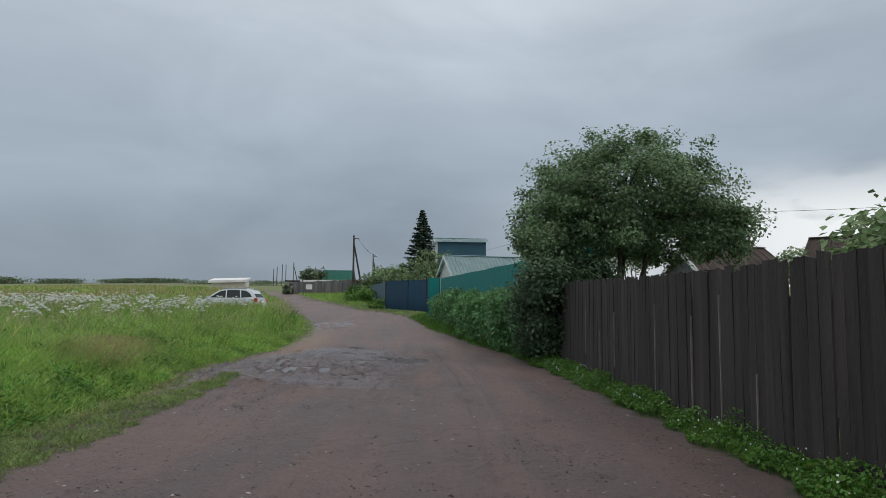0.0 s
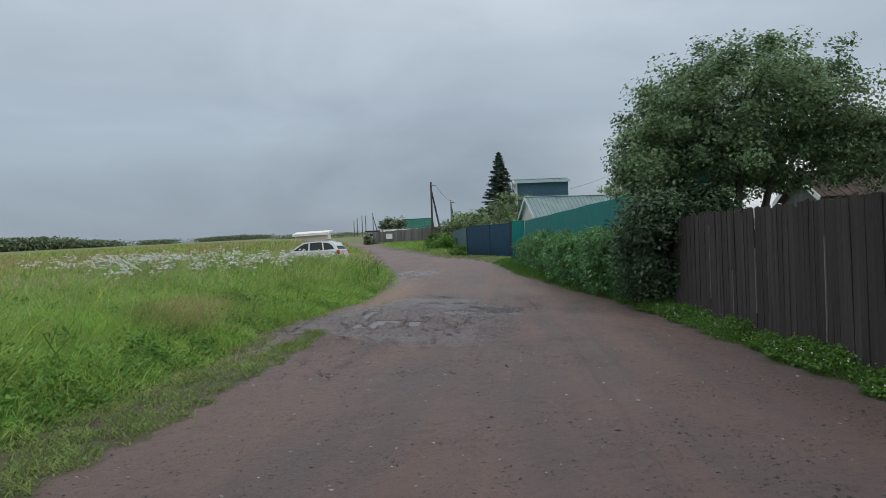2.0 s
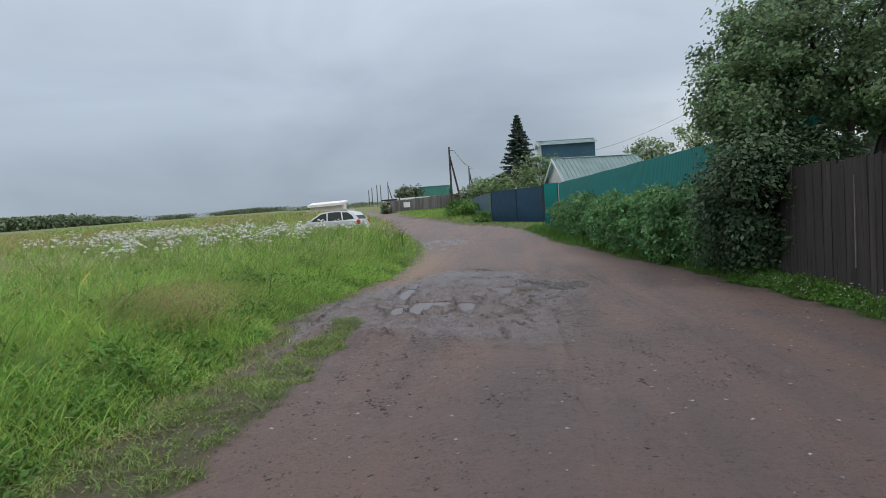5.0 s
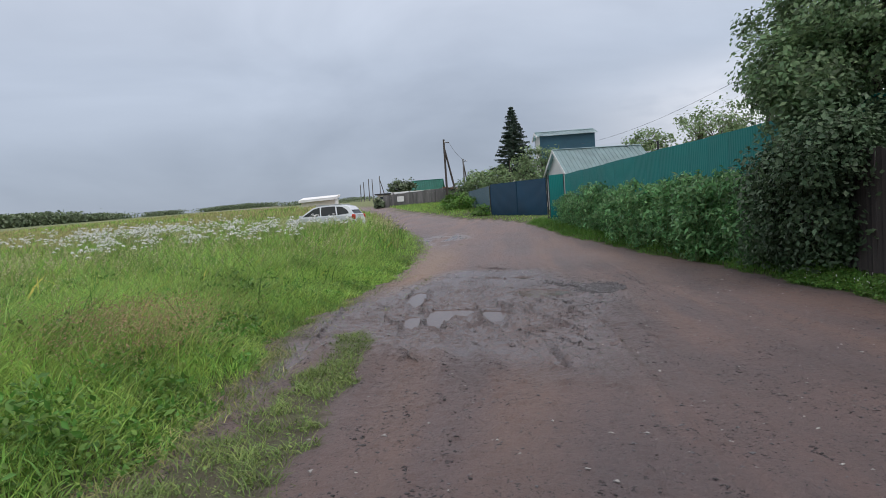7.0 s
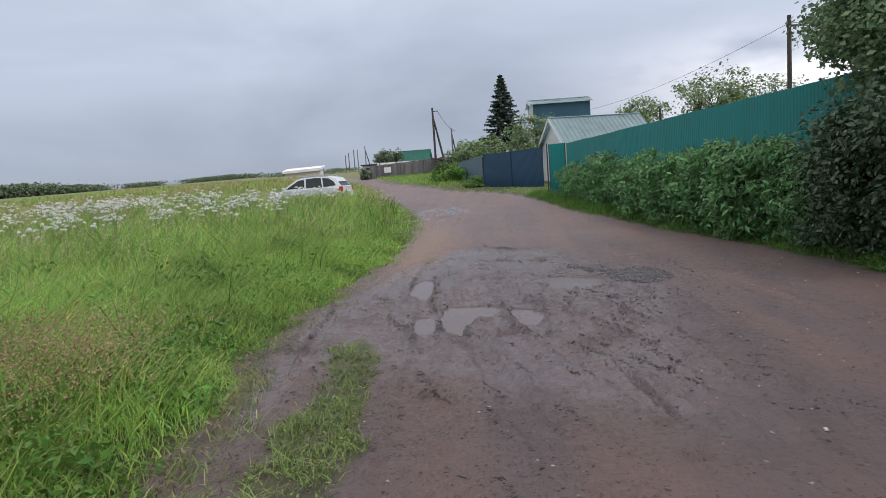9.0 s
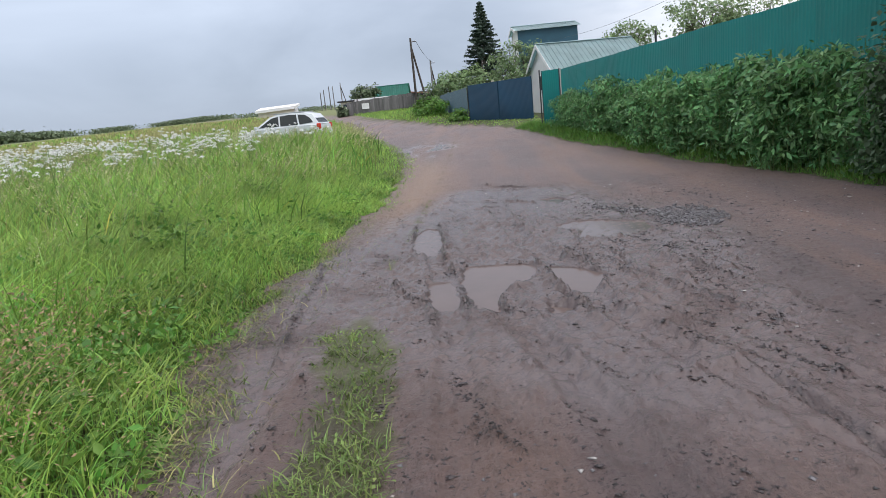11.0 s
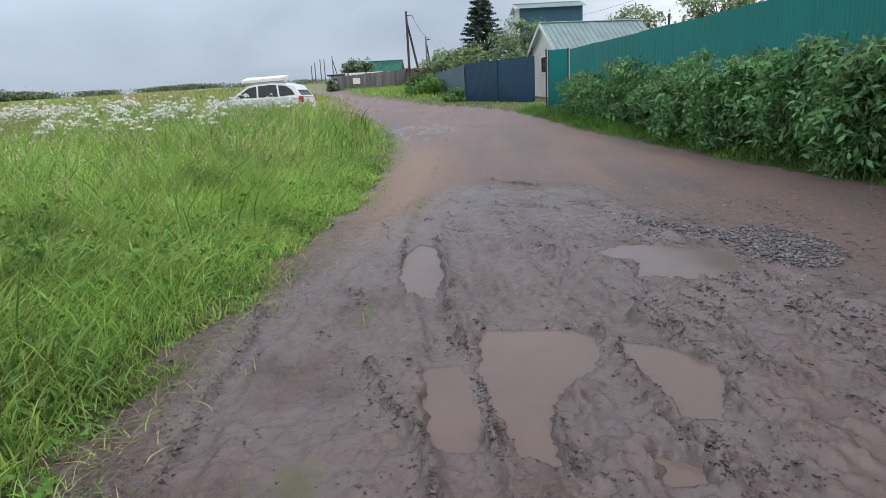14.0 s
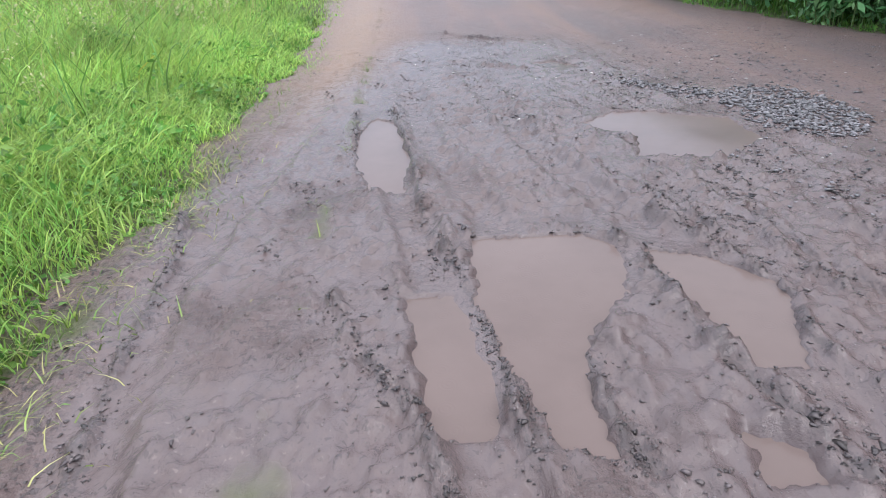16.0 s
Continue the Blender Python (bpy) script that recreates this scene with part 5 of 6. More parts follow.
def tree(name, label, base, center, radii, clumps, per, size, mat, seed, stems=3, trunk_r=0.10, spread=0.35, shell=0.5, category="tree", lobes=(), group=""):
    """Stems and limbs that reach the leaf clumps, with a crown of single leaves."""
    r = random.Random(seed)
    t = empty(name, pose(*base), label, category, group)
    pts, face, cc = clumped(center, radii, clumps, per, spread, seed, shell)
    for k, (lc, lr, n2) in enumerate(lobes):
        p2, f2, c2 = clumped(lc, lr, n2, per, spread, seed + 50 + k, shell)
        pts, face, cc = np.concatenate([pts, p2]), np.concatenate([face, f2]), np.concatenate([cc, c2])
    low = ground_at(base[0], base[1]) + 0.05
    keep = pts[:, 2] > low
    pts, face = pts[keep], face[keep]
    V, F = leaf_cloud(pts - np.array(base), size * np.random.RandomState(seed + 1).uniform(0.6, 1.3, len(pts)), seed + 2, face, 0.15, 1.35)
    crown = new("crown", tri_mesh("crown", V, F, mat))
    crown.parent = t
    bm = bmesh.new()
    b = Vector(base)
    forks = []
    for k in range(stems):
        a = 2 * math.pi * (k + r.random() * 0.6) / stems
        fork = Vector((center[0] - b.x + math.cos(a) * radii[0] * 0.35, center[1] - b.y + math.sin(a) * radii[1] * 0.35, center[2] - b.z - radii[2] * 0.25))
        foot = Vector((math.cos(a) * trunk_r * 1.2, math.sin(a) * trunk_r * 1.2, -0.25))
        mid = foot.lerp(fork, 0.5) + Vector((r.uniform(-0.15, 0.15), r.uniform(-0.15, 0.15), 0.1))
        limb(bm, [foot, mid, fork], [trunk_r, trunk_r * 0.75, trunk_r * 0.5], 8)
        forks.append(fork)
    part("trunk", bm, BARK, t, smooth=True)
    bm = bmesh.new()
    step = max(1, len(cc) // 70)
    for c in cc[::step]:
        c = Vector(c) - b
        f = min(forks, key=lambda q: (q - c).length)
        m = f.lerp(c, 0.5) + Vector((r.uniform(-0.15, 0.15), r.uniform(-0.15, 0.15), 0.08))
        limb(bm, [f, m, c], [trunk_r * 0.42, trunk_r * 0.25, trunk_r * 0.08], 5)
    part("limbs", bm, BARK, t)
    return t


# ---- tree behind the wooden fence ----
tree("bird_cherry_tree", "broad leafy bird cherry tree behind the wooden fence", (5.7, 19.4, -0.45), (6.2, 19.6, 4.45), (3.15, 2.7, 2.08), 330, 170, 0.084, TREE_LEAF, 11, 6, 0.11, 0.25, 0.42,
     lobes=[((3.5, 18.9, 3.3), (1.0, 1.2, 1.0), 55), ((8.9, 19.4, 3.6), (1.25, 1.3, 1.1), 60)])
tree("lilac_bush", "dense dark green bush at the end of the wooden fence", (3.75, 18.6, -0.5), (3.75, 18.7, 1.0), (1.05, 1.75, 1.5), 170, 110, 0.085, DARK_LEAF, 12, 6, 0.04, 0.24, 0.5, "bush",
     lobes=[((3.2, 17.6, 1.8), (0.6, 0.8, 0.9), 40), ((3.5, 20.2, 0.9), (0.8, 1.0, 1.2), 50), ((4.55, 17.95, 2.0), (0.75, 0.5, 0.8), 50)])
tree("garden_maple", "broad-leaved garden tree just over the wooden fence", (7.75, 9.8, -0.3), (7.75, 9.8, 2.1), (1.3, 1.0, 0.85), 70, 42, 0.12, PALE_LEAF, 13, 3, 0.05, 0.3, 0.5)

tree("garden_bush", "small dark garden bush between two brown roofs", (14.98, 26, -0.3), (14.98, 26, 2.95), (0.55, 0.6, 0.75), 30, 45, 0.10, PALE_LEAF, 19, 3, 0.04, 0.22)

# ---- raspberry hedge in front of the green fence ----


def raspberry(seed, h):
    """One clump of arching canes with leaves along them; origin at its foot."""
    r = random.Random(seed)
    bush = empty("raspberry_bush", Matrix.Identity(4), "leafy raspberry clump growing along the green steel fence", "bush", "raspberry hedge along the green fence")
    bm = bmesh.new()
    pts, face = [], []
    for k in range(40):
        a = r.uniform(0, 2 * math.pi)
        d = Vector((math.cos(a), math.sin(a), 0))
        root = Vector((r.uniform(-0.35, 0.35), r.uniform(-0.7, 0.7), -0.1))
        top = h * r.uniform(0.35, 1.05)
        path = [root, root + d * 0.10 + Vector((0, 0, top * 0.55)), root + d * 0.32 + Vector((0, 0, top * 0.92)), root + d * r.uniform(0.35, 0.55) + Vector((0, 0, top * r.uniform(0.75, 0.98)))]
        limb(bm, path, [0.008, 0.007, 0.005, 0.003], 4)
        for j in range(90):
            u = r.uniform(0.25, 3.0)
            i = min(2, int(u))
            c = path[i].lerp(path[i + 1], u - i)
            off = Vector((r.gauss(0, 1), r.gauss(0, 1), r.gauss(0, 0.6))) * 0.13
            pts.append(c + off)
            face.append((d + off.normalized()).normalized())
    part("cane_clump", bm, STEM, bush)
    pts = np.array(pts)
    V, F = leaf_cloud(pts, 0.070 * np.random.RandomState(seed).uniform(0.6, 1.5, len(pts)), seed, np.array(face), 0.9, 2.2)
    ob = new("leaves", tri_mesh("leaves", V, F, RASP_LEAF))
    ob.parent = bush
    return bush


variants = [raspberry(300 + k, 2.25) for k in range(4)]
rnd = random.Random(17)
for k in range(26):
    u = k / 25
    y = 20.0 + 18.9 * u + rnd.uniform(-0.2, 0.2)
    x = (4.60 - 0.1701 * (y - 18)) - 0.40 + rnd.uniform(-0.16, 0.08)
    m = pose(x, y, ground_at(x, y) - 0.04, 0, 0, rnd.uniform(0, 360))
    v = variants[k % 4]
    s = rnd.uniform(0.80, 1.18) * float(np.interp(y, [20, 26, 40], [1.12, 0.94, 0.74]))
    if k < 4:
        v.matrix_basis = m
        ob = v
    else:
        ob = copy_thing(v, m)
    ob.scale = (s, s, s * rnd.uniform(0.92, 1.1))

# ---- garden and far trees ----
tree("apple_tree", "round garden apple tree behind the blue gate", (0.5, 62, 0.7), (0.4, 62, 4.4), (2.4, 2.0, 1.8), 90, 42, 0.18, PALE_LEAF, 21, 3, 0.09, 0.35)
tree("garden_tree", "pale green garden tree behind the green fence", (17.3, 69.4, 1.0), (17.3, 69.4, 7.1), (3.5, 3.2, 2.9), 85, 36, 0.23, PALE_LEAF, 22, 3, 0.10, 0.52, 0.35)
tree("garden_tree", "small pale garden tree behind the white house", (15.0, 87, 1.8), (15.0, 87, 7.7), (3.0, 2.8, 2.0), 50, 34, 0.26, PALE_LEAF, 23, 3, 0.10, 0.55, 0.3)
tree("garden_tree", "thin pale garden tree behind the green fence", (22.9, 71, 1.0), (22.9, 71, 6.9), (3.2, 2.6, 2.4), 58, 30, 0.23, PALE_LEAF, 24, 3, 0.10, 0.52, 0.3)
tree("garden_bush", "tall green garden bush beside the blue fence", (-5.9, 82, 1.9), (-5.9, 82, 4.1), (2.6, 2.0, 1.5), 70, 45, 0.25, PALE_LEAF, 25, 4, 0.06, 0.35)
tree("garden_bush", "leafy garden bush beside the summer house", (-2.9, 70, 1.2), (-2.9, 70, 3.4), (1.9, 1.6, 1.6), 60, 45, 0.22, PALE_LEAF, 26, 4, 0.06, 0.32)
tree("elder_bush", "green elder bush beside the distant cottage", (-22.9, 125, 4.0), (-22.9, 125, 5.9), (2.4, 2.0, 1.7), 60, 40, 0.32, FAR_LEAF, 27, 4, 0.08, 0.4)
tree("verge_bush", "low weedy bush at the foot of the blue fence", (-7.9, 70, 1.1), (-7.6, 69.5, 1.9), (1.6, 2.2, 0.9), 55, 45, 0.18, WEED, 28, 5, 0.03, 0.3)
tree("verge_bush", "low weedy bush at the foot of the blue fence", (-4.6, 57.5, 0.5), (-4.55, 57.3, 0.9), (0.75, 1.0, 0.55), 35, 40, 0.14, WEED, 29, 5, 0.03, 0.2)
tree("verge_bush", "dark bush at the end of the grey fence", (-20.9, 94.4, 2.2), (-20.9, 94.4, 2.9), (0.7, 0.7, 0.75), 35, 40, 0.2, FAR_LEAF, 30, 4, 0.03, 0.2)
tree("verge_bush", "small bush at the foot of the power pole", (-8.2, 84, 2.0), (-8.2, 84, 3.2), (1.2, 1.0, 1.2), 35, 40, 0.22, FAR_LEAF, 31, 4, 0.04, 0.25)


def spruce():
    x, y = -1.44, 122.0
    g = ground_at(x, y)
    s = empty("spruce_tree", pose(x, y, g), "tall dark spruce tree with a pointed crown", "tree")
    h = 19.3 - g
    part("trunk", rod(bmesh.new(), (0, 0, -0.3), (0, 0, h - 0.2), 0.20, 0.02), BARK, s)
    r = np.random.RandomState(4)
    C, N, S = [], [], []
    z = 0.7
    while z < h - 0.1:
        reach = 5.8 * (1 - z / h) ** 0.95 + 0.08
        for k in range(13):
            a = r.uniform(0, 2 * np.pi)
            rr = reach * r.uniform(0.55, 1.2)
            n = int(10 + 20 * rr)
            u = r.uniform(0.08, 1, n) ** 0.7
            p = np.stack([np.cos(a) * rr * u, np.sin(a) * rr * u, z - 0.30 * rr * u + 0.18 * rr * u**3], 1) + r.normal(size=(n, 3)) * np.array([0.09, 0.09, 0.05])
            C.append(p)
            N.append(np.tile([np.cos(a), np.sin(a), 0.2], (n, 1)))
            S.append(0.26 * np.ones(n))
        z += 0.46
    V, F = leaf_cloud(np.concatenate(C), np.concatenate(S), 5, np.concatenate(N), 0.8, 2.0)
    ob = new("needles", tri_mesh("needles", V, F, NEEDLE))
    ob.parent = s


spruce()


def tree_line(name, label, a, b, depth, h, n, seed):
    """A far belt of woods: thousands of leafy clumps."""
    r = np.random.RandomState(seed)
    n, h = n * 4, h * 0.85
    u = r.uniform(0, 1, n)
    bumps = 0.55 + 0.45 * fractal(u * 9 + seed, np.zeros(n), seed)
    p = np.array(a)[None] * (1 - u)[:, None] + np.array(b)[None] * u[:, None] + r.normal(size=(n, 2)) * depth
    z = base_z(p[:, 0], p[:, 1]) - 4.0 + (h + 3.0) * bumps * r.uniform(0, 1, n) ** 0.7
    V, F = leaf_cloud(np.stack([p[:, 0], p[:, 1], z], 1), h * 0.15 * r.uniform(0.6, 1.4, n), seed, None, 0.2, 1.2)
    tagged(new(name, tri_mesh(name, V, F, FAR_LEAF)), label, "woods", kind="stuff")


tree_line("far_woods", "dark distant belt of woods beyond the meadow", (-330, 270), (-262, 330), 8, 13, 5000, 71)
tree_line("far_woods", "dark distant belt of woods beyond the meadow", (-262, 338), (-232, 352), 5, 9, 2500, 72)
tree_line("far_woods", "small distant copse in the meadow", (-222, 372), (-210, 378), 4, 6, 1200, 73)
tree_line("far_woods", "long low line of distant shrubs on the rise", (-228, 455), (-185, 470), 5, 7, 2500, 74)
tree_line("far_woods", "distant shrubs on the rise", (-120, 330), (-80, 345), 5, 5, 2000, 75)
tree_line("far_woods", "scattered distant shrubs on the rise", (-62, 215), (-47, 212), 2, 2.6, 900, 76)

# ---- meadow, verges ----


def scatter(n, x0, x1, y0, y1, seed, keep):
    r = np.random.RandomState(seed)
    x, y = r.uniform(x0, x1, n), r.uniform(y0, y1, n)
    k = keep(x, y, r)
    return x[k], y[k]


def meadow():
    r = np.random.RandomState(90)
    # the near margin
    def near(x, y, q):
        d = field_edge(y) - x + 0.35 * (fractal(x * 1.7, y * 1.7, 21) - 0.5)
        return (d > -0.06) & (d < 3.4) & (q.uniform(0, 1, len(x)) < 0.75 + 0.25 * np.clip(d / 0.4, 0, 1))
    x, y = scatter(230000, -11, -4, -1, 27, 1, lambda x, y, q: near(x, y, q) & (q.uniform(0, 1, len(x)) < np.interp(y, [2, 9, 20, 27], [0.45, 1, 1, 0.6])))
    d = np.clip(field_edge(y) - x, 0, 5)
    patch = fractal(x * 0.8, y * 0.8, 77)
    h = (0.13 + 0.52 * np.clip(d / 1.7, 0, 1) ** 0.8) * (0.50 + 0.85 * patch) * r.uniform(0.55, 1.2, len(x))
    w = 0.006 + 0.010 * r.uniform(0, 1, len(x)) ** 2
    bright = fractal(x * 1.6, y * 1.6, 87) + r.uniform(-0.22, 0.22, len(x)) > 0.56
    for sel, mat, lean, k in ((bright, FRESH, 1.0, 1.15), (~bright, GRASS, 0.8, 1.0)):
        tagged(blades("meadow_grass", x[sel], y[sel], h[sel], w[sel] * k, lean, mat, 2 + int(mat is FRESH)), "lush green wet grass along the road edge", "grass", kind="stuff")
    # flattened straw-coloured fringe trodden into the mud
    x, y = scatter(60000, -6.4, -4.0, 7, 19, 96, lambda x, y, q: q.uniform(0, 1, len(x)) < np.exp(-(((x - field_edge(y) - 0.10) / 0.17) ** 2)) * np.clip(3 * fractal(x * 4, y * 4, 97) - 0.9, 0, 1) * 0.6)
    half = r.uniform(0, 1, len(x)) < 0.5
    for sel, mat in ((half, STRAW), (~half, TRAMPLED)):
        tagged(blades("trodden_fringe", x[sel], y[sel], r.uniform(0.04, 0.11, sel.sum()), np.full(sel.sum(), 0.007), 2.4, mat, 98, (0.3, -0.2), 0.012, False), "flattened dull stalks trodden into the mud at the grass edge", "grass", kind="stuff")
    # middle of the field
    x, y = scatter(132000, -24, -6, -4, 60, 3, lambda x, y, q: (field_edge(y) - x > 1.2) & (q.uniform(0, 1, len(x)) < np.clip(14 / np.hypot(x + 2, y - 9), 0, 1) ** 1.1))
    patch = fractal(x * 0.5, y * 0.5, 78)
    h = np.clip((field_edge(y) - x) / 2.2, 0.45, 1) * (0.42 + 0.42 * patch) * r.uniform(0.8, 1.25, len(x)) * np.interp(y, [18, 28], [1.0, 1.45])
    w = 0.0115 * np.clip(np.hypot(x + 2, y - 9) / 8, 1, 5) * r.uniform(0.6, 1.5, len(x))
    tagged(blades("meadow_grass", x, y, h, w, 0.6, GRASS, 4, fine=False), "tall green meadow grass", "grass", kind="stuff")
    # dark broad reeds standing singly
    x, y = scatter(9000, -20, -5.5, 5, 45, 41, lambda x, y, q: (field_edge(y) - x > 0.7) & (fractal(x * 0.7, y * 0.7, 83) + q.uniform(-0.2, 0.2, len(x)) > 0.55))
    tagged(blades("reeds", x, y, r.uniform(0.55, 1.0, len(x)), 0.018 * np.clip(np.hypot(x + 2, y - 9) / 12, 1, 3), 0.7, WEED, 42), "dark broad-bladed reeds among the meadow grass", "grass", kind="stuff")
    # leafy weed clumps standing in the margin
    q = np.random.RandomState(110)
    cx, cy = scatter(520, -11, -4.6, 5, 27, 111, lambda x, y, q: (field_edge(y) - x > 0.15) & (fractal(x * 0.9, y * 0.9, 112) > 0.48))
    per = 55
    hh = np.repeat((0.16 + 0.34 * np.clip((field_edge(cy) - cx) / 1.5, 0, 1)) * q.uniform(0.7, 1.3, len(cx)), per)
    n = len(cx) * per
    x, y, u = np.repeat(cx, per) + q.normal(0, 0.10, n), np.repeat(cy, per) + q.normal(0, 0.10, n), q.uniform(0.15, 1, n)
    V, F = leaf_cloud(np.stack([x, y, base_z(x, y) + hh * u], 1), 0.042 * q.uniform(0.5, 1.5, n), 113, None, 0.25, 1.9)
    tagged(new("meadow_weeds", tri_mesh("meadow_weeds", V, F, WEED)), "clumps of darker broad-leaved weeds in the meadow's margin", "weeds", kind="stuff")
    # one patch of brown sorrel plumes, and a few yellowed leaves
    q = np.random.RandomState(43)
    n = 9000
    x, y = q.normal(-5.85, 0.36, n), q.normal(11.9, 0.65, n)
    z = base_z(x, y) + 0.25 + 0.55 * q.uniform(0, 1, n) ** 0.7
    V, F = leaf_cloud(np.stack([x, y, z], 1), 0.010 * q.uniform(0.6, 1.5, n), 44, None, 0.3, 2.0)
    tagged(new("sorrel_plumes", tri_mesh("sorrel_plumes", V, F, PLUME)), "feathery brown sorrel seed plumes at the meadow's edge", "weeds", kind="stuff")
    x, y = scatter(60, -11, -6, 8, 30, 45, lambda x, y, q: field_edge(y) - x > 1.2)
    tagged(blades("yellowed_leaves", x, y, np.full(len(x), 0.75), np.full(len(x), 0.035), 1.0, YELLOW, 46), "single yellowed leaf blades in the meadow", "grass", kind="stuff")
    # dry seed heads among it
    x, y = scatter(46000, -26, -5, 4, 60, 5, lambda x, y, q: (field_edge(y) - x > 0.9) & (fractal(x * 0.45, y * 0.45, 79) + q.uniform(-0.15, 0.15, len(x)) > 0.57))
    h = (0.45 + 0.30 * np.clip((field_edge(y) - x) / 2, 0, 1)) * r.uniform(0.8, 1.3, len(x))
    tagged(blades("dry_grass", x, y, h, 0.005 * np.clip(np.hypot(x + 2, y - 9) / 9, 1, 4), 0.25, STRAW, 6, fine=False), "straw-coloured dry grass stalks in the meadow", "grass", kind="stuff")
    x, y = scatter(10500, -24, -5, 6, 50, 99, lambda x, y, q: (field_edge(y) - x > 1.0) & (fractal(x * 0.6, y * 0.6, 79) + q.uniform(-0.2, 0.2, len(x)) > 0.50))
    q = np.random.RandomState(100)
    per = 12
    top = base_z(x, y) + q.uniform(0.65, 1.05, len(x))
    lean_x, lean_y = q.normal(0.10, 0.12, len(x)), q.normal(0, 0.12, len(x))
    u = np.tile(np.linspace(0, 1, per), len(x))
    rp = lambda v: np.repeat(v, per)
    c = np.stack([rp(x) + rp(lean_x) * (1 + 0.6 * u), rp(y) + rp(lean_y) * (1 + 0.6 * u), rp(top) - 0.16 + 0.16 * u], 1) + q.normal(size=(len(u), 3)) * 0.012
    V, F = leaf_cloud(c, rp(0.014 * np.clip(np.hypot(x + 2, y - 9) / 9, 1, 3)) * q.uniform(0.6, 1.3, len(u)), 101, None, 0.0, 1.8)
    tagged(new("grass_seed_heads", tri_mesh("grass_seed_heads", V, F, SEED)), "pale feathery seed heads over the meadow grass", "grass", kind="stuff")
    tagged(blades("seed_stalks", x, y, top - base_z(x, y) - 0.1, 0.004 * np.clip(np.hypot(x + 2, y - 9) / 9, 1, 3), 0.2, STRAW, 102, (0.1, 0)), "thin pale stalks under the grass seed heads", "grass", kind="stuff")
    # far field
    x, y = scatter(90000, -90, -8, 30, 150, 7, lambda x, y, q: (field_edge(y) - x > 0.8) & (np.hypot(x, y - 9) > 30) & (q.uniform(0, 1, len(x)) < np.clip(55 / np.hypot(x, y - 9), 0, 1) ** 1.4))
    dd = np.hypot(x + 2, y - 9)
    h = (0.35 + 0.5 * fractal(x * 0.2, y * 0.2, 80)) * r.uniform(0.8, 1.3, len(x))
    pick = fractal(x * 0.13, y * 0.13, 81) + r.uniform(-0.2, 0.2, len(x)) > 0.40
    for sel, mat, name, lab in ((pick, STRAW, "dry_grass", "pale dry grass in the far meadow"), (~pick, GRASS, "meadow_grass", "green grass of the far meadow")):
        tagged(blades(name, x[sel], y[sel], h[sel], 0.0016 * dd[sel], 0.3, mat, 8 + int(mat is GRASS), fine=False), lab, "grass", kind="stuff")


meadow()


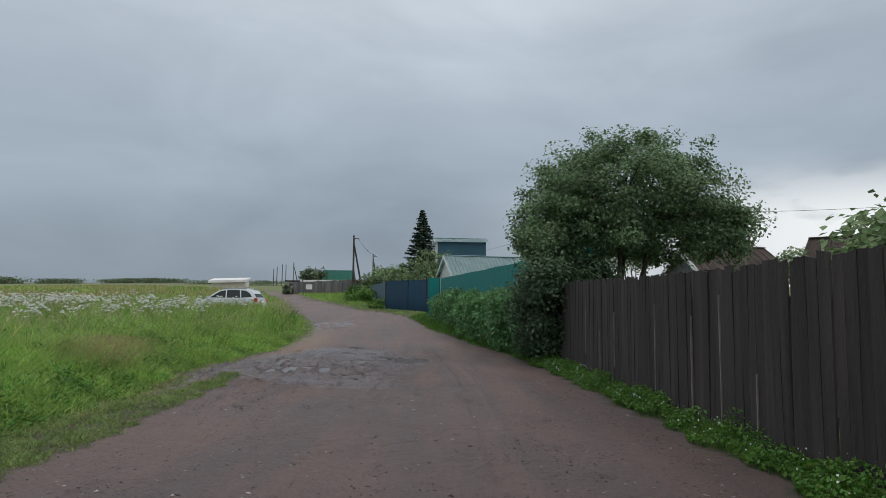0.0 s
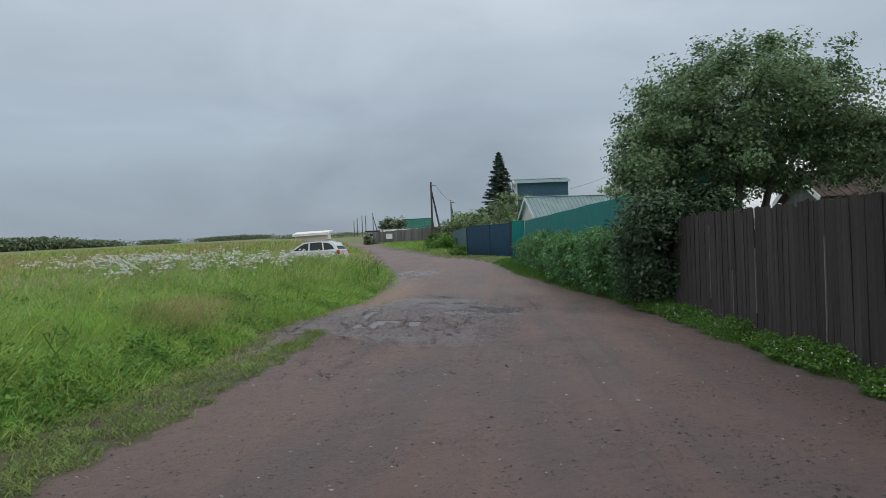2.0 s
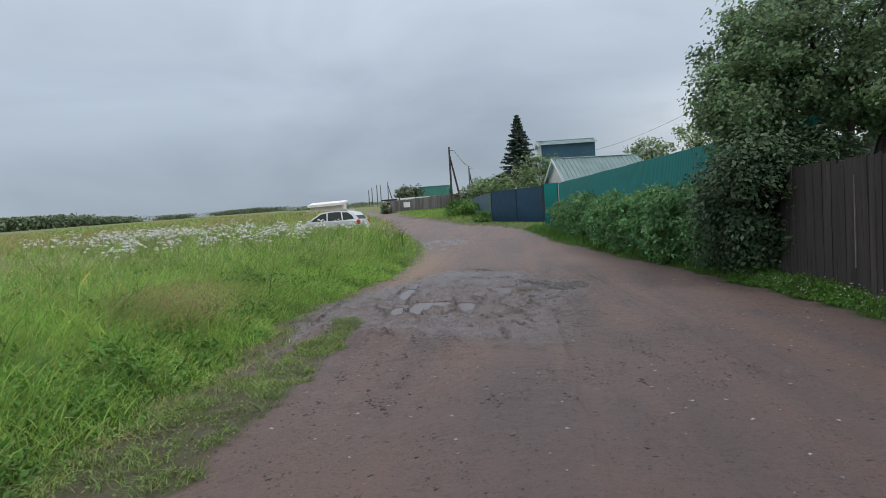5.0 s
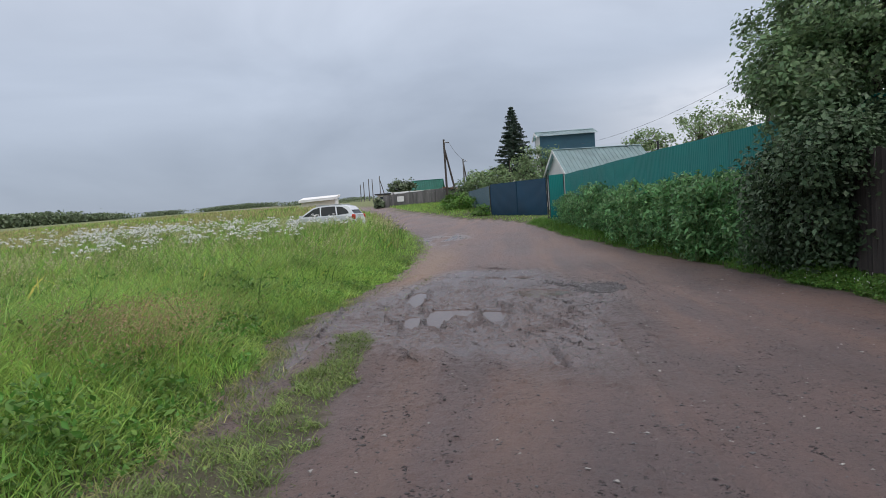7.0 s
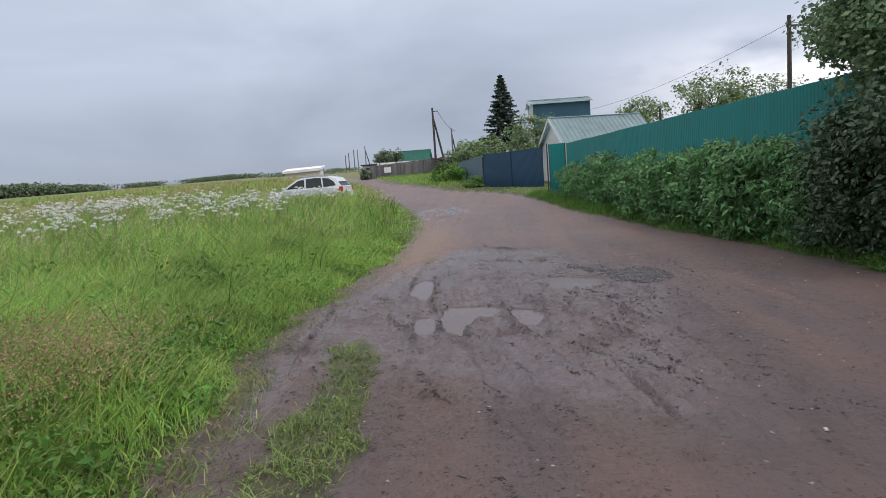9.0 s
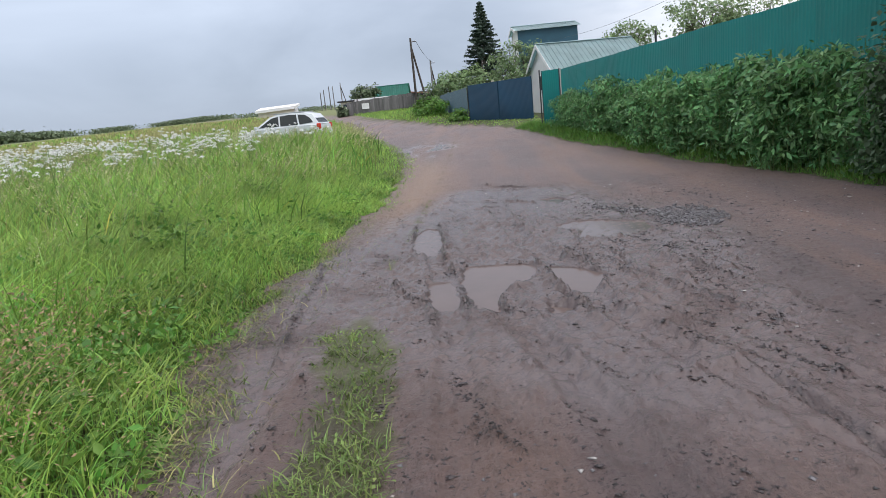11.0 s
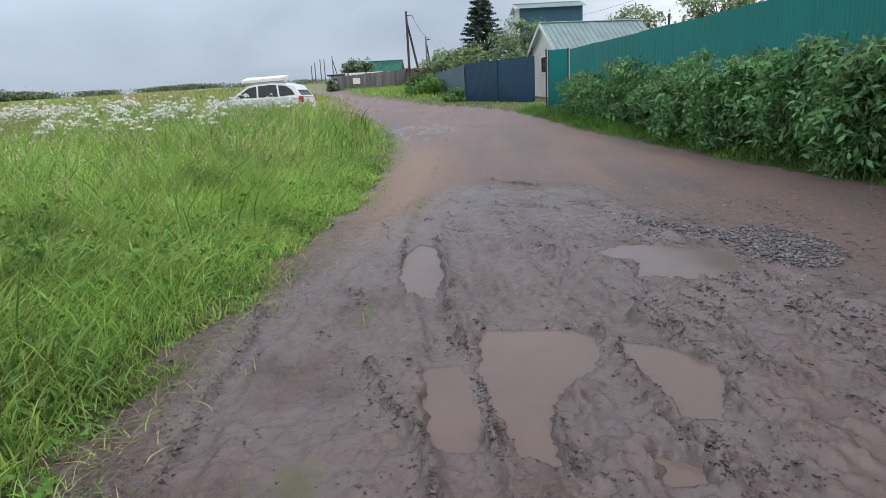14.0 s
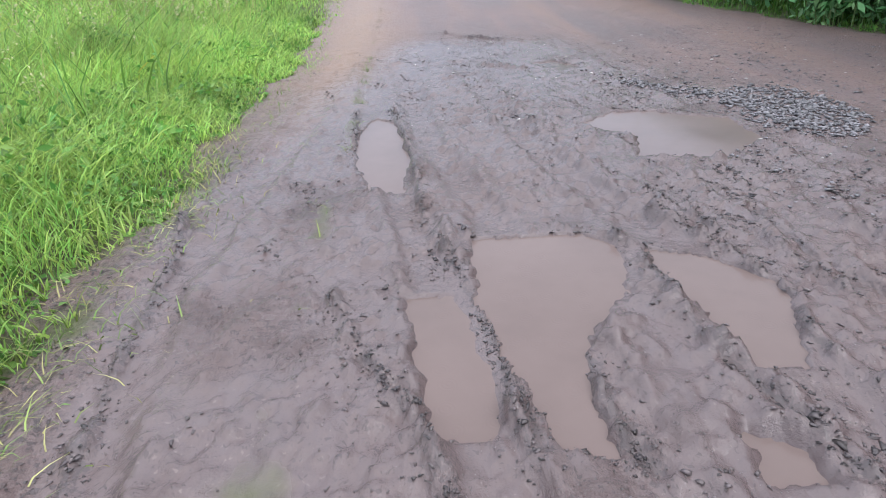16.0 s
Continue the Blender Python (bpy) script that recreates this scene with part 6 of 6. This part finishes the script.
def verges():
    r = np.random.RandomState(91)
    # weeds between the road and the wooden fence
    def band(x, y, q):
        d = x - right_edge(y) - 0.2 * (fractal(x * 2, y * 2, 21) - 0.5)
        lim = np.where(y < 17.6, 3.0 + 0.02712 * (y + 6) - 0.02, 4.60 - 0.1701 * (y - 18) - 0.3)
        return (d > 0) & (x < lim)
    x, y = scatter(420000, -1.5, 4.6, -1, 44, 11, lambda x, y, q: band(x, y, q) & (q.uniform(0, 1, len(x)) < np.clip(10 / (y + 4), 0.12, 1)))
    d = np.clip(x - right_edge(y), 0, 2)
    h = (0.05 + 0.24 * np.clip(d / 0.6, 0, 1)) * r.uniform(0.5, 1.3, len(x))
    tagged(blades("verge_grass", x, y, h, 0.008 * np.clip(y / 9, 1, 3), 0.5, WEED, 12, (-0.2, 0), fine=False), "short green verge grass along the fences", "grass", kind="stuff")
    x, y = scatter(95000, 2.6, 3.7, -1, 19, 13, lambda x, y, q: band(x, y, q) & (fractal(x * 1.6, y * 1.6, 14) + q.uniform(-0.2, 0.2, len(x)) > 0.45))
    d = np.clip(x - right_edge(y), 0, 1)
    z = base_z(x, y) + 0.02 + (0.05 + 0.30 * np.clip(d / 0.5, 0, 1) * fractal(x * 1.2, y * 1.2, 15)) * r.uniform(0.2, 1.1, len(x))
    V, F = leaf_cloud(np.stack([x, y, z], 1), 0.032 * r.uniform(0.5, 1.5, len(x)), 16, None, 0.2, 1.4)
    tagged(new("verge_weeds", tri_mesh("verge_weeds", V, F, WEED)), "low broad-leaved weeds at the foot of the wooden fence", "weeds", kind="stuff")
    # small white clover heads in the verge
    x, y = scatter(1500, 2.7, 3.6, 2, 19, 17, lambda x, y, q: band(x, y, q) & (q.uniform(0, 1, len(x)) < 0.5))
    V, F = leaf_cloud(np.stack([x, y, base_z(x, y) + r.uniform(0.08, 0.26, len(x))], 1), 0.022 * r.uniform(0.7, 1.3, len(x)), 18, None, 0, 1.0)
    tagged(new("clover_flowers", tri_mesh("clover_flowers", V, F, PETAL)), "tiny white clover flowers in the verge", "flowers", kind="stuff")
    # broad leaves at the field's edge
    def edge(x, y, q):
        d = field_edge(y) - x
        return (d > -0.1) & (d < 1.1) & (fractal(x * 1.5, y * 1.5, 19) + q.uniform(-0.15, 0.15, len(x)) > 0.50)
    x, y = scatter(60000, -7.2, -4, 4, 26, 20, edge)
    d = np.clip(field_edge(y) - x, 0, 2)
    z = base_z(x, y) + (0.03 + 0.30 * np.clip(d / 1.0, 0, 1)) * r.uniform(0.3, 1.1, len(x))
    V, F = leaf_cloud(np.stack([x, y, z], 1), 0.038 * r.uniform(0.5, 1.5, len(x)), 22, None, 0.2, 1.5)
    tagged(new("edge_weeds", tri_mesh("edge_weeds", V, F, WEED)), "bright green leafy weeds at the meadow's muddy edge", "weeds", kind="stuff")
    # trampled strip
    def strip(x, y, q):
        m = median_mask(x, y)
        side = np.exp(-(((x - field_edge(y) - 0.22) / 0.2) ** 2)) * 0.4
        return q.uniform(0, 1, len(x)) < np.maximum(m, side) * np.clip(3.4 * fractal(x * 5, y * 5, 23) - 1.1, 0, 1) * np.interp(y, [11.5, 14.5], [1.0, 0.45])
    x, y = scatter(150000, -5.6, -3.0, 2, 24, 24, strip)
    tagged(blades("trampled_grass", x, y, r.uniform(0.03, 0.11, len(x)), np.full(len(x), 0.0075), 1.7, TRAMPLED, 25, (0, 0), 0.012, False), "short trampled muddy grass between the tyre tracks", "grass", kind="stuff")
    x, y = scatter(34000, -4.9, -3.0, 2, 14.5, 124, lambda x, y, q: q.uniform(0, 1, len(x)) < median_mask(x, y) * np.clip(3.2 * fractal(x * 4.5, y * 4.5, 123) - 1.2, 0.1, 1))
    z = base_z(x, y) + 0.012 + 0.05 * fractal(x * 4, y * 4, 125) * r.uniform(0, 1, len(x))
    V, F = leaf_cloud(np.stack([x, y, z], 1), 0.015 * r.uniform(0.5, 1.6, len(x)), 126, None, 0.1, 1.5)
    tagged(new("trodden_weeds", tri_mesh("trodden_weeds", V, F, TRAMPLED)), "low trodden weeds and clover between the tyre tracks", "weeds", kind="stuff")
    # short yellowish turf along the bend
    x, y = scatter(40000, -13, -4.6, 22, 46, 127, lambda x, y, q: (field_edge(y) - x > -0.35) & (field_edge(y) - x < 1.5))
    tagged(blades("verge_grass", x, y, r.uniform(0.05, 0.22, len(x)) * np.clip(0.6 + field_edge(y) - x, 0.4, 1.6), np.full(len(x), 0.016), 0.8, GRASS, 128, fine=False), "short green turf along the bend of the road", "grass", kind="stuff")
    # sward by the far fence and gate
    x, y = scatter(30000, -22, 1, 42, 96, 26, lambda x, y, q: (x > right_edge(y) + 0.2) & (x < np.interp(y, [42, 55, 79, 96], [0.5, 0.8, -7, -9])))
    tagged(blades("verge_grass", x, y, r.uniform(0.10, 0.35, len(x)) * np.interp(y, [44, 58, 66], [0.35, 0.35, 1.0]), np.full(len(x), 0.05), 0.4, GRASS, 27, fine=False), "short green grass before the grey fence", "grass", kind="stuff")


verges()


def cow_parsley(seed):
    """White umbel plant: a branching stem with flat flower heads; origin at its foot."""
    r = random.Random(seed)
    p = empty("white_umbel_flower", Matrix.Identity(4), "tall white umbel wildflower standing in the meadow grass", "flower", "white wildflowers in the meadow")
    h = r.uniform(0.9, 1.4)
    bm = limb(bmesh.new(), [(0, 0, -0.05), (0.02, 0.01, h * 0.5), (0.03, -0.01, h)], [0.008, 0.006, 0.004], 5)
    heads = [Vector((0.03, -0.01, h))]
    for k in range(5):
        a = 2 * math.pi * (k + r.random() * 0.5) / 5
        b = Vector((0.02, 0, h * r.uniform(0.55, 0.75)))
        q = b + Vector((math.cos(a) * r.uniform(0.12, 0.24), math.sin(a) * r.uniform(0.12, 0.24), h * r.uniform(0.15, 0.32)))
        limb(bm, [b, b.lerp(q, 0.5) + Vector((0, 0, 0.02)), q], [0.004, 0.003, 0.003], 4)
        heads.append(q)
    part("stem", bm, STEM, p)
    for i, q in enumerate(heads):
        n = 34
        rs = np.random.RandomState(seed * 7 + i)
        u, a = np.sqrt(rs.uniform(0, 1, n)), rs.uniform(0, 2 * np.pi, n)
        rad = r.uniform(0.045, 0.085)
        c = np.stack([q.x + np.cos(a) * u * rad, q.y + np.sin(a) * u * rad, q.z - 0.01 + 0.85 * rad * np.sqrt(1 - u * u) + rs.uniform(-0.012, 0.012, n)], 1)
        V, F = leaf_cloud(c, 0.034 * rs.uniform(0.7, 1.3, n), seed + i, (c - np.array([q.x, q.y, q.z - 0.03])) / rad * 1.6, 0, 1.0)
        ob = tagged(new("flower_head", tri_mesh("flower_head", V, F, PETAL)), kind="stuff")
        ob.parent = p
    return p


umbels = [cow_parsley(500 + k) for k in range(5)]
rnd = random.Random(23)
count = 0
spots = []
for k in range(105):  # the dense drift
    spots.append((rnd.gauss(-21.6, 2.1), rnd.gauss(36.8, 2.6)))
for k in range(52):  # scattered towards the car
    u = rnd.random()
    spots.append((-17 + 7.5 * u + rnd.gauss(0, 1.2), 27 + 5 * u + rnd.gauss(0, 2.4)))
for k in range(13):  # nearer, thin on the ground
    spots.append((rnd.uniform(-16.5, -9.5), rnd.uniform(20, 31)))
for i, (x, y) in enumerate(spots):
    if x > field_edge(np.array([y]))[0] - 2.5:
        continue
    s = rnd.uniform(0.85, 1.2)
    m = pose(x, y, ground_at(x, y), rnd.uniform(-7, 7), rnd.uniform(-7, 7), rnd.uniform(0, 360))
    if count < 5:
        ob = umbels[count]
        ob.matrix_basis = m
    else:
        ob = copy_thing(umbels[count % 5], m)
    ob.scale = (s, s, s)
    count += 1

# ---- stones and clods on the road ----


def pebbles(name, label, category, x, y, size, mat, seed, flat=0.6, sink=0.25):
    """Small angular lumps lying on the road, each an uneven faceted body."""
    r = np.random.RandomState(seed)
    n = len(x)
    g = np.array([[1, 0, 0], [-0.4, 0.9, 0.05], [-0.5, -0.8, 0], [0.1, 0.1, 0.9], [0.35, -0.75, 0.35], [0.1, 0.1, -0.8]])
    V = g[None] * r.uniform(0.5, 1.4, (n, 6, 3)) * np.stack([r.uniform(0.8, 2.0, n), r.uniform(0.6, 1.1, n), np.ones(n)], 1)[:, None] * (size * r.uniform(0.5, 1.4, n))[:, None, None] * np.array([1, 1, flat]) * 0.5
    a = r.uniform(0, 2 * np.pi, n)
    ca, sa = np.cos(a)[:, None], np.sin(a)[:, None]
    V = np.stack([V[..., 0] * ca - V[..., 1] * sa, V[..., 0] * sa + V[..., 1] * ca, V[..., 2]], -1)
    z = full_z(x, y) + np.asarray(size) * flat * (0.5 - sink)
    V = (V + np.stack([x, y, z], 1)[:, None]).reshape(-1, 3)
    f = np.array([[0, 1, 3], [1, 2, 3], [2, 4, 3], [4, 0, 3], [1, 0, 5], [2, 1, 5], [4, 2, 5], [0, 4, 5]])
    F = (f[None] + (np.arange(n) * 6)[:, None, None]).reshape(-1, 3)
    tagged(new(name, tri_mesh(name, V, F, mat)), label, category, kind="stuff")


def road_litter():
    r = np.random.RandomState(5)
    dry = lambda x, y: np.min([-poly_depth(x, y, p) for p in PUDDLES], 0) > 0.02
    firm = lambda x, y: ~((x > -6) & (x < -1.5) & (y > 12.5) & (y < 18.8))
    # crushed stone tipped into a pothole
    u, a = np.sqrt(r.uniform(0, 1, 2600)), r.uniform(0, 2 * np.pi, 2600)
    x = -0.50 + np.cos(a) * u * 0.52
    y = 18.72 + np.sin(a) * u * 0.95 + 0.25 * (x + 0.5)
    tail = r.uniform(0, 1, len(x)) < 0.16
    v = r.uniform(0, 1, len(x))
    x = np.where(tail, -0.85 - 0.7 * v + r.normal(size=len(x)) * 0.08, x)
    y = np.where(tail, 19.4 + 0.95 * v + r.normal(size=len(x)) * 0.12, y)
    k = dry(x, y) & (r.uniform(0, 1, len(x)) < 1.15 - 0.6 * u)
    pebbles("gravel_patch", "patch of grey crushed stone beside a puddle", "gravel", x[k], y[k], r.uniform(0.025, 0.055, k.sum()), STONE, 6)
    x, y = scatter(900, -1.8, 0.6, 16.5, 21.5, 31, lambda x, y, q: dry(x, y))
    pebbles("loose_gravel", "loose grey stones on the road", "gravel", x, y, r.uniform(0.012, 0.04, len(x)), STONE, 7)
    # small stones all over the road
    x, y = scatter(6200, -4, 2.8, 2, 24, 32, lambda x, y, q: (turf_mask(x, y) < 0.3) & dry(x, y) & firm(x, y))
    pebbles("road_stones", "scattered small pale stones pressed into the dirt road", "stones", x, y, r.uniform(0.01, 0.035, len(x)) * np.where(r.uniform(0, 1, len(x)) < 0.05, 1.3, 0.85), STONE, 8, 0.5, 0.35)
    x, y = scatter(800, -4, 2.8, 2, 24, 39, lambda x, y, q: (turf_mask(x, y) < 0.3) & dry(x, y) & firm(x, y))
    pebbles("pale_stones", "single pale stones lying on the dirt road", "stones", x, y, r.uniform(0.012, 0.042, len(x)), PALE_STONE, 11, 0.5, 0.35)
    # crumbs of mud thrown up by tyres
    def churned(x, y, q):
        c = np.exp(-(((x + 3.1) / 2.2) ** 2) - ((y - 16.2) / 4.6) ** 2)
        near = np.min([line_dist(x, y, p) for p in RIDGES + GROOVES], 0)
        p = 0.05 * c + 0.30 * np.exp(-((near / 0.08) ** 2)) + 0.30 * c * (fractal(x * 2.6, y * 2.6, 35) > 0.60)
        p += 0.30 * np.exp(-(((x - field_edge(y) - 0.28) / 0.22) ** 2)) * np.clip(3 * fractal(x * 2, y * 2, 68) - 0.9, 0, 1) * (y < 19)
        return (turf_mask(x, y) < 0.5) & dry(x, y) & (q.uniform(0, 1, len(x)) < p)
    x, y = scatter(200000, -5.7, 0.6, 9.5, 23, 33, churned)
    pebbles("mud_clods", "dark crumbs of churned mud around the ruts", "mud", x, y, 0.005 + 0.020 * r.uniform(0, 1, len(x)) ** 2.2, CLOD, 9, 0.40, 0.38)
    x, y = scatter(48000, -4, 2.8, 2, 24, 34, lambda x, y, q: (turf_mask(x, y) < 0.4) & dry(x, y) & (fractal(x * 2.4, y * 1.1, 36) + 0.35 * (fractal(x * 0.7, y * 0.3, 40) - 0.5) + q.uniform(-0.06, 0.06, len(x)) > 0.57) & firm(x, y))
    pebbles("road_crumbs", "dark earth crumbs scattered on the dirt road", "mud", x, y, 0.006 + 0.022 * r.uniform(0, 1, len(x)) ** 2, CLOD, 10, 0.5, 0.3)
    # torn dark edges of the ruts, and short torn streaks along the wheel lines
    rs = random.Random(61)
    lines = [(p, 170) for p in RIDGES + GROOVES]
    for k in range(260):
        cx, cy = rs.gauss(-2.8, 1.5), rs.uniform(9.0, 22.5)
        if k % 3 == 0:
            cx, cy = rs.gauss(-1.6, 0.55), rs.uniform(13.0, 17.5)
        if abs(cx + 2.4) > 2.9:
            continue
        ln = rs.uniform(0.06, 0.28)
        lines.append(([(cx - 0.30 * ln, cy + ln), (cx + rs.uniform(-0.02, 0.02), cy), (cx + 0.32 * ln, cy - ln)], rs.uniform(70, 170)))
    px, py, ps = [], [], []
    for pts, per in lines:
        for (ax, ay), (bx, by) in zip(pts, pts[1:]):
            n = int(math.hypot(bx - ax, by - ay) * per)
            u = r.uniform(0, 1, n)
            spread = r.choice([0.012, 0.030, 0.11], n, p=[0.40, 0.30, 0.30])
            px.append(ax + (bx - ax) * u + r.normal(size=n) * spread)
            py.append(ay + (by - ay) * u + r.normal(size=n) * 0.03)
            ps.append((0.007 + (0.021 if per == 170 else 0.032) * r.uniform(0, 1, n) ** 1.8) * np.where(spread > 0.03, 0.6, 1.0))
    x, y, s = np.concatenate(px), np.concatenate(py), np.concatenate(ps)
    k = (turf_mask(x, y) < 0.5) & (fractal(x * 2.6, y * 2.6, 66) + r.uniform(-0.12, 0.12, len(x)) > 0.44)
    pebbles("torn_mud", "dark wet lumps of mud torn up along the ruts", "mud", x[k], y[k], s[k], TORN, 62, 0.42, 0.42)
    # torn grass in the mud
    x, y = scatter(2200, -5.6, -3.0, 6, 20, 37, lambda x, y, q: (turf_mask(x, y) < 0.5) & (q.uniform(0, 1, len(x)) < np.exp(-((x - field_edge(y)) / 0.5) ** 2)))
    tagged(blades("torn_grass", x, y, r.uniform(0.02, 0.08, len(x)), np.full(len(x), 0.007), 2.0, STRAW, 38, (0, 0), 0.015), "torn bits of dry grass trodden into the mud", "grass", kind="stuff")


road_litter()
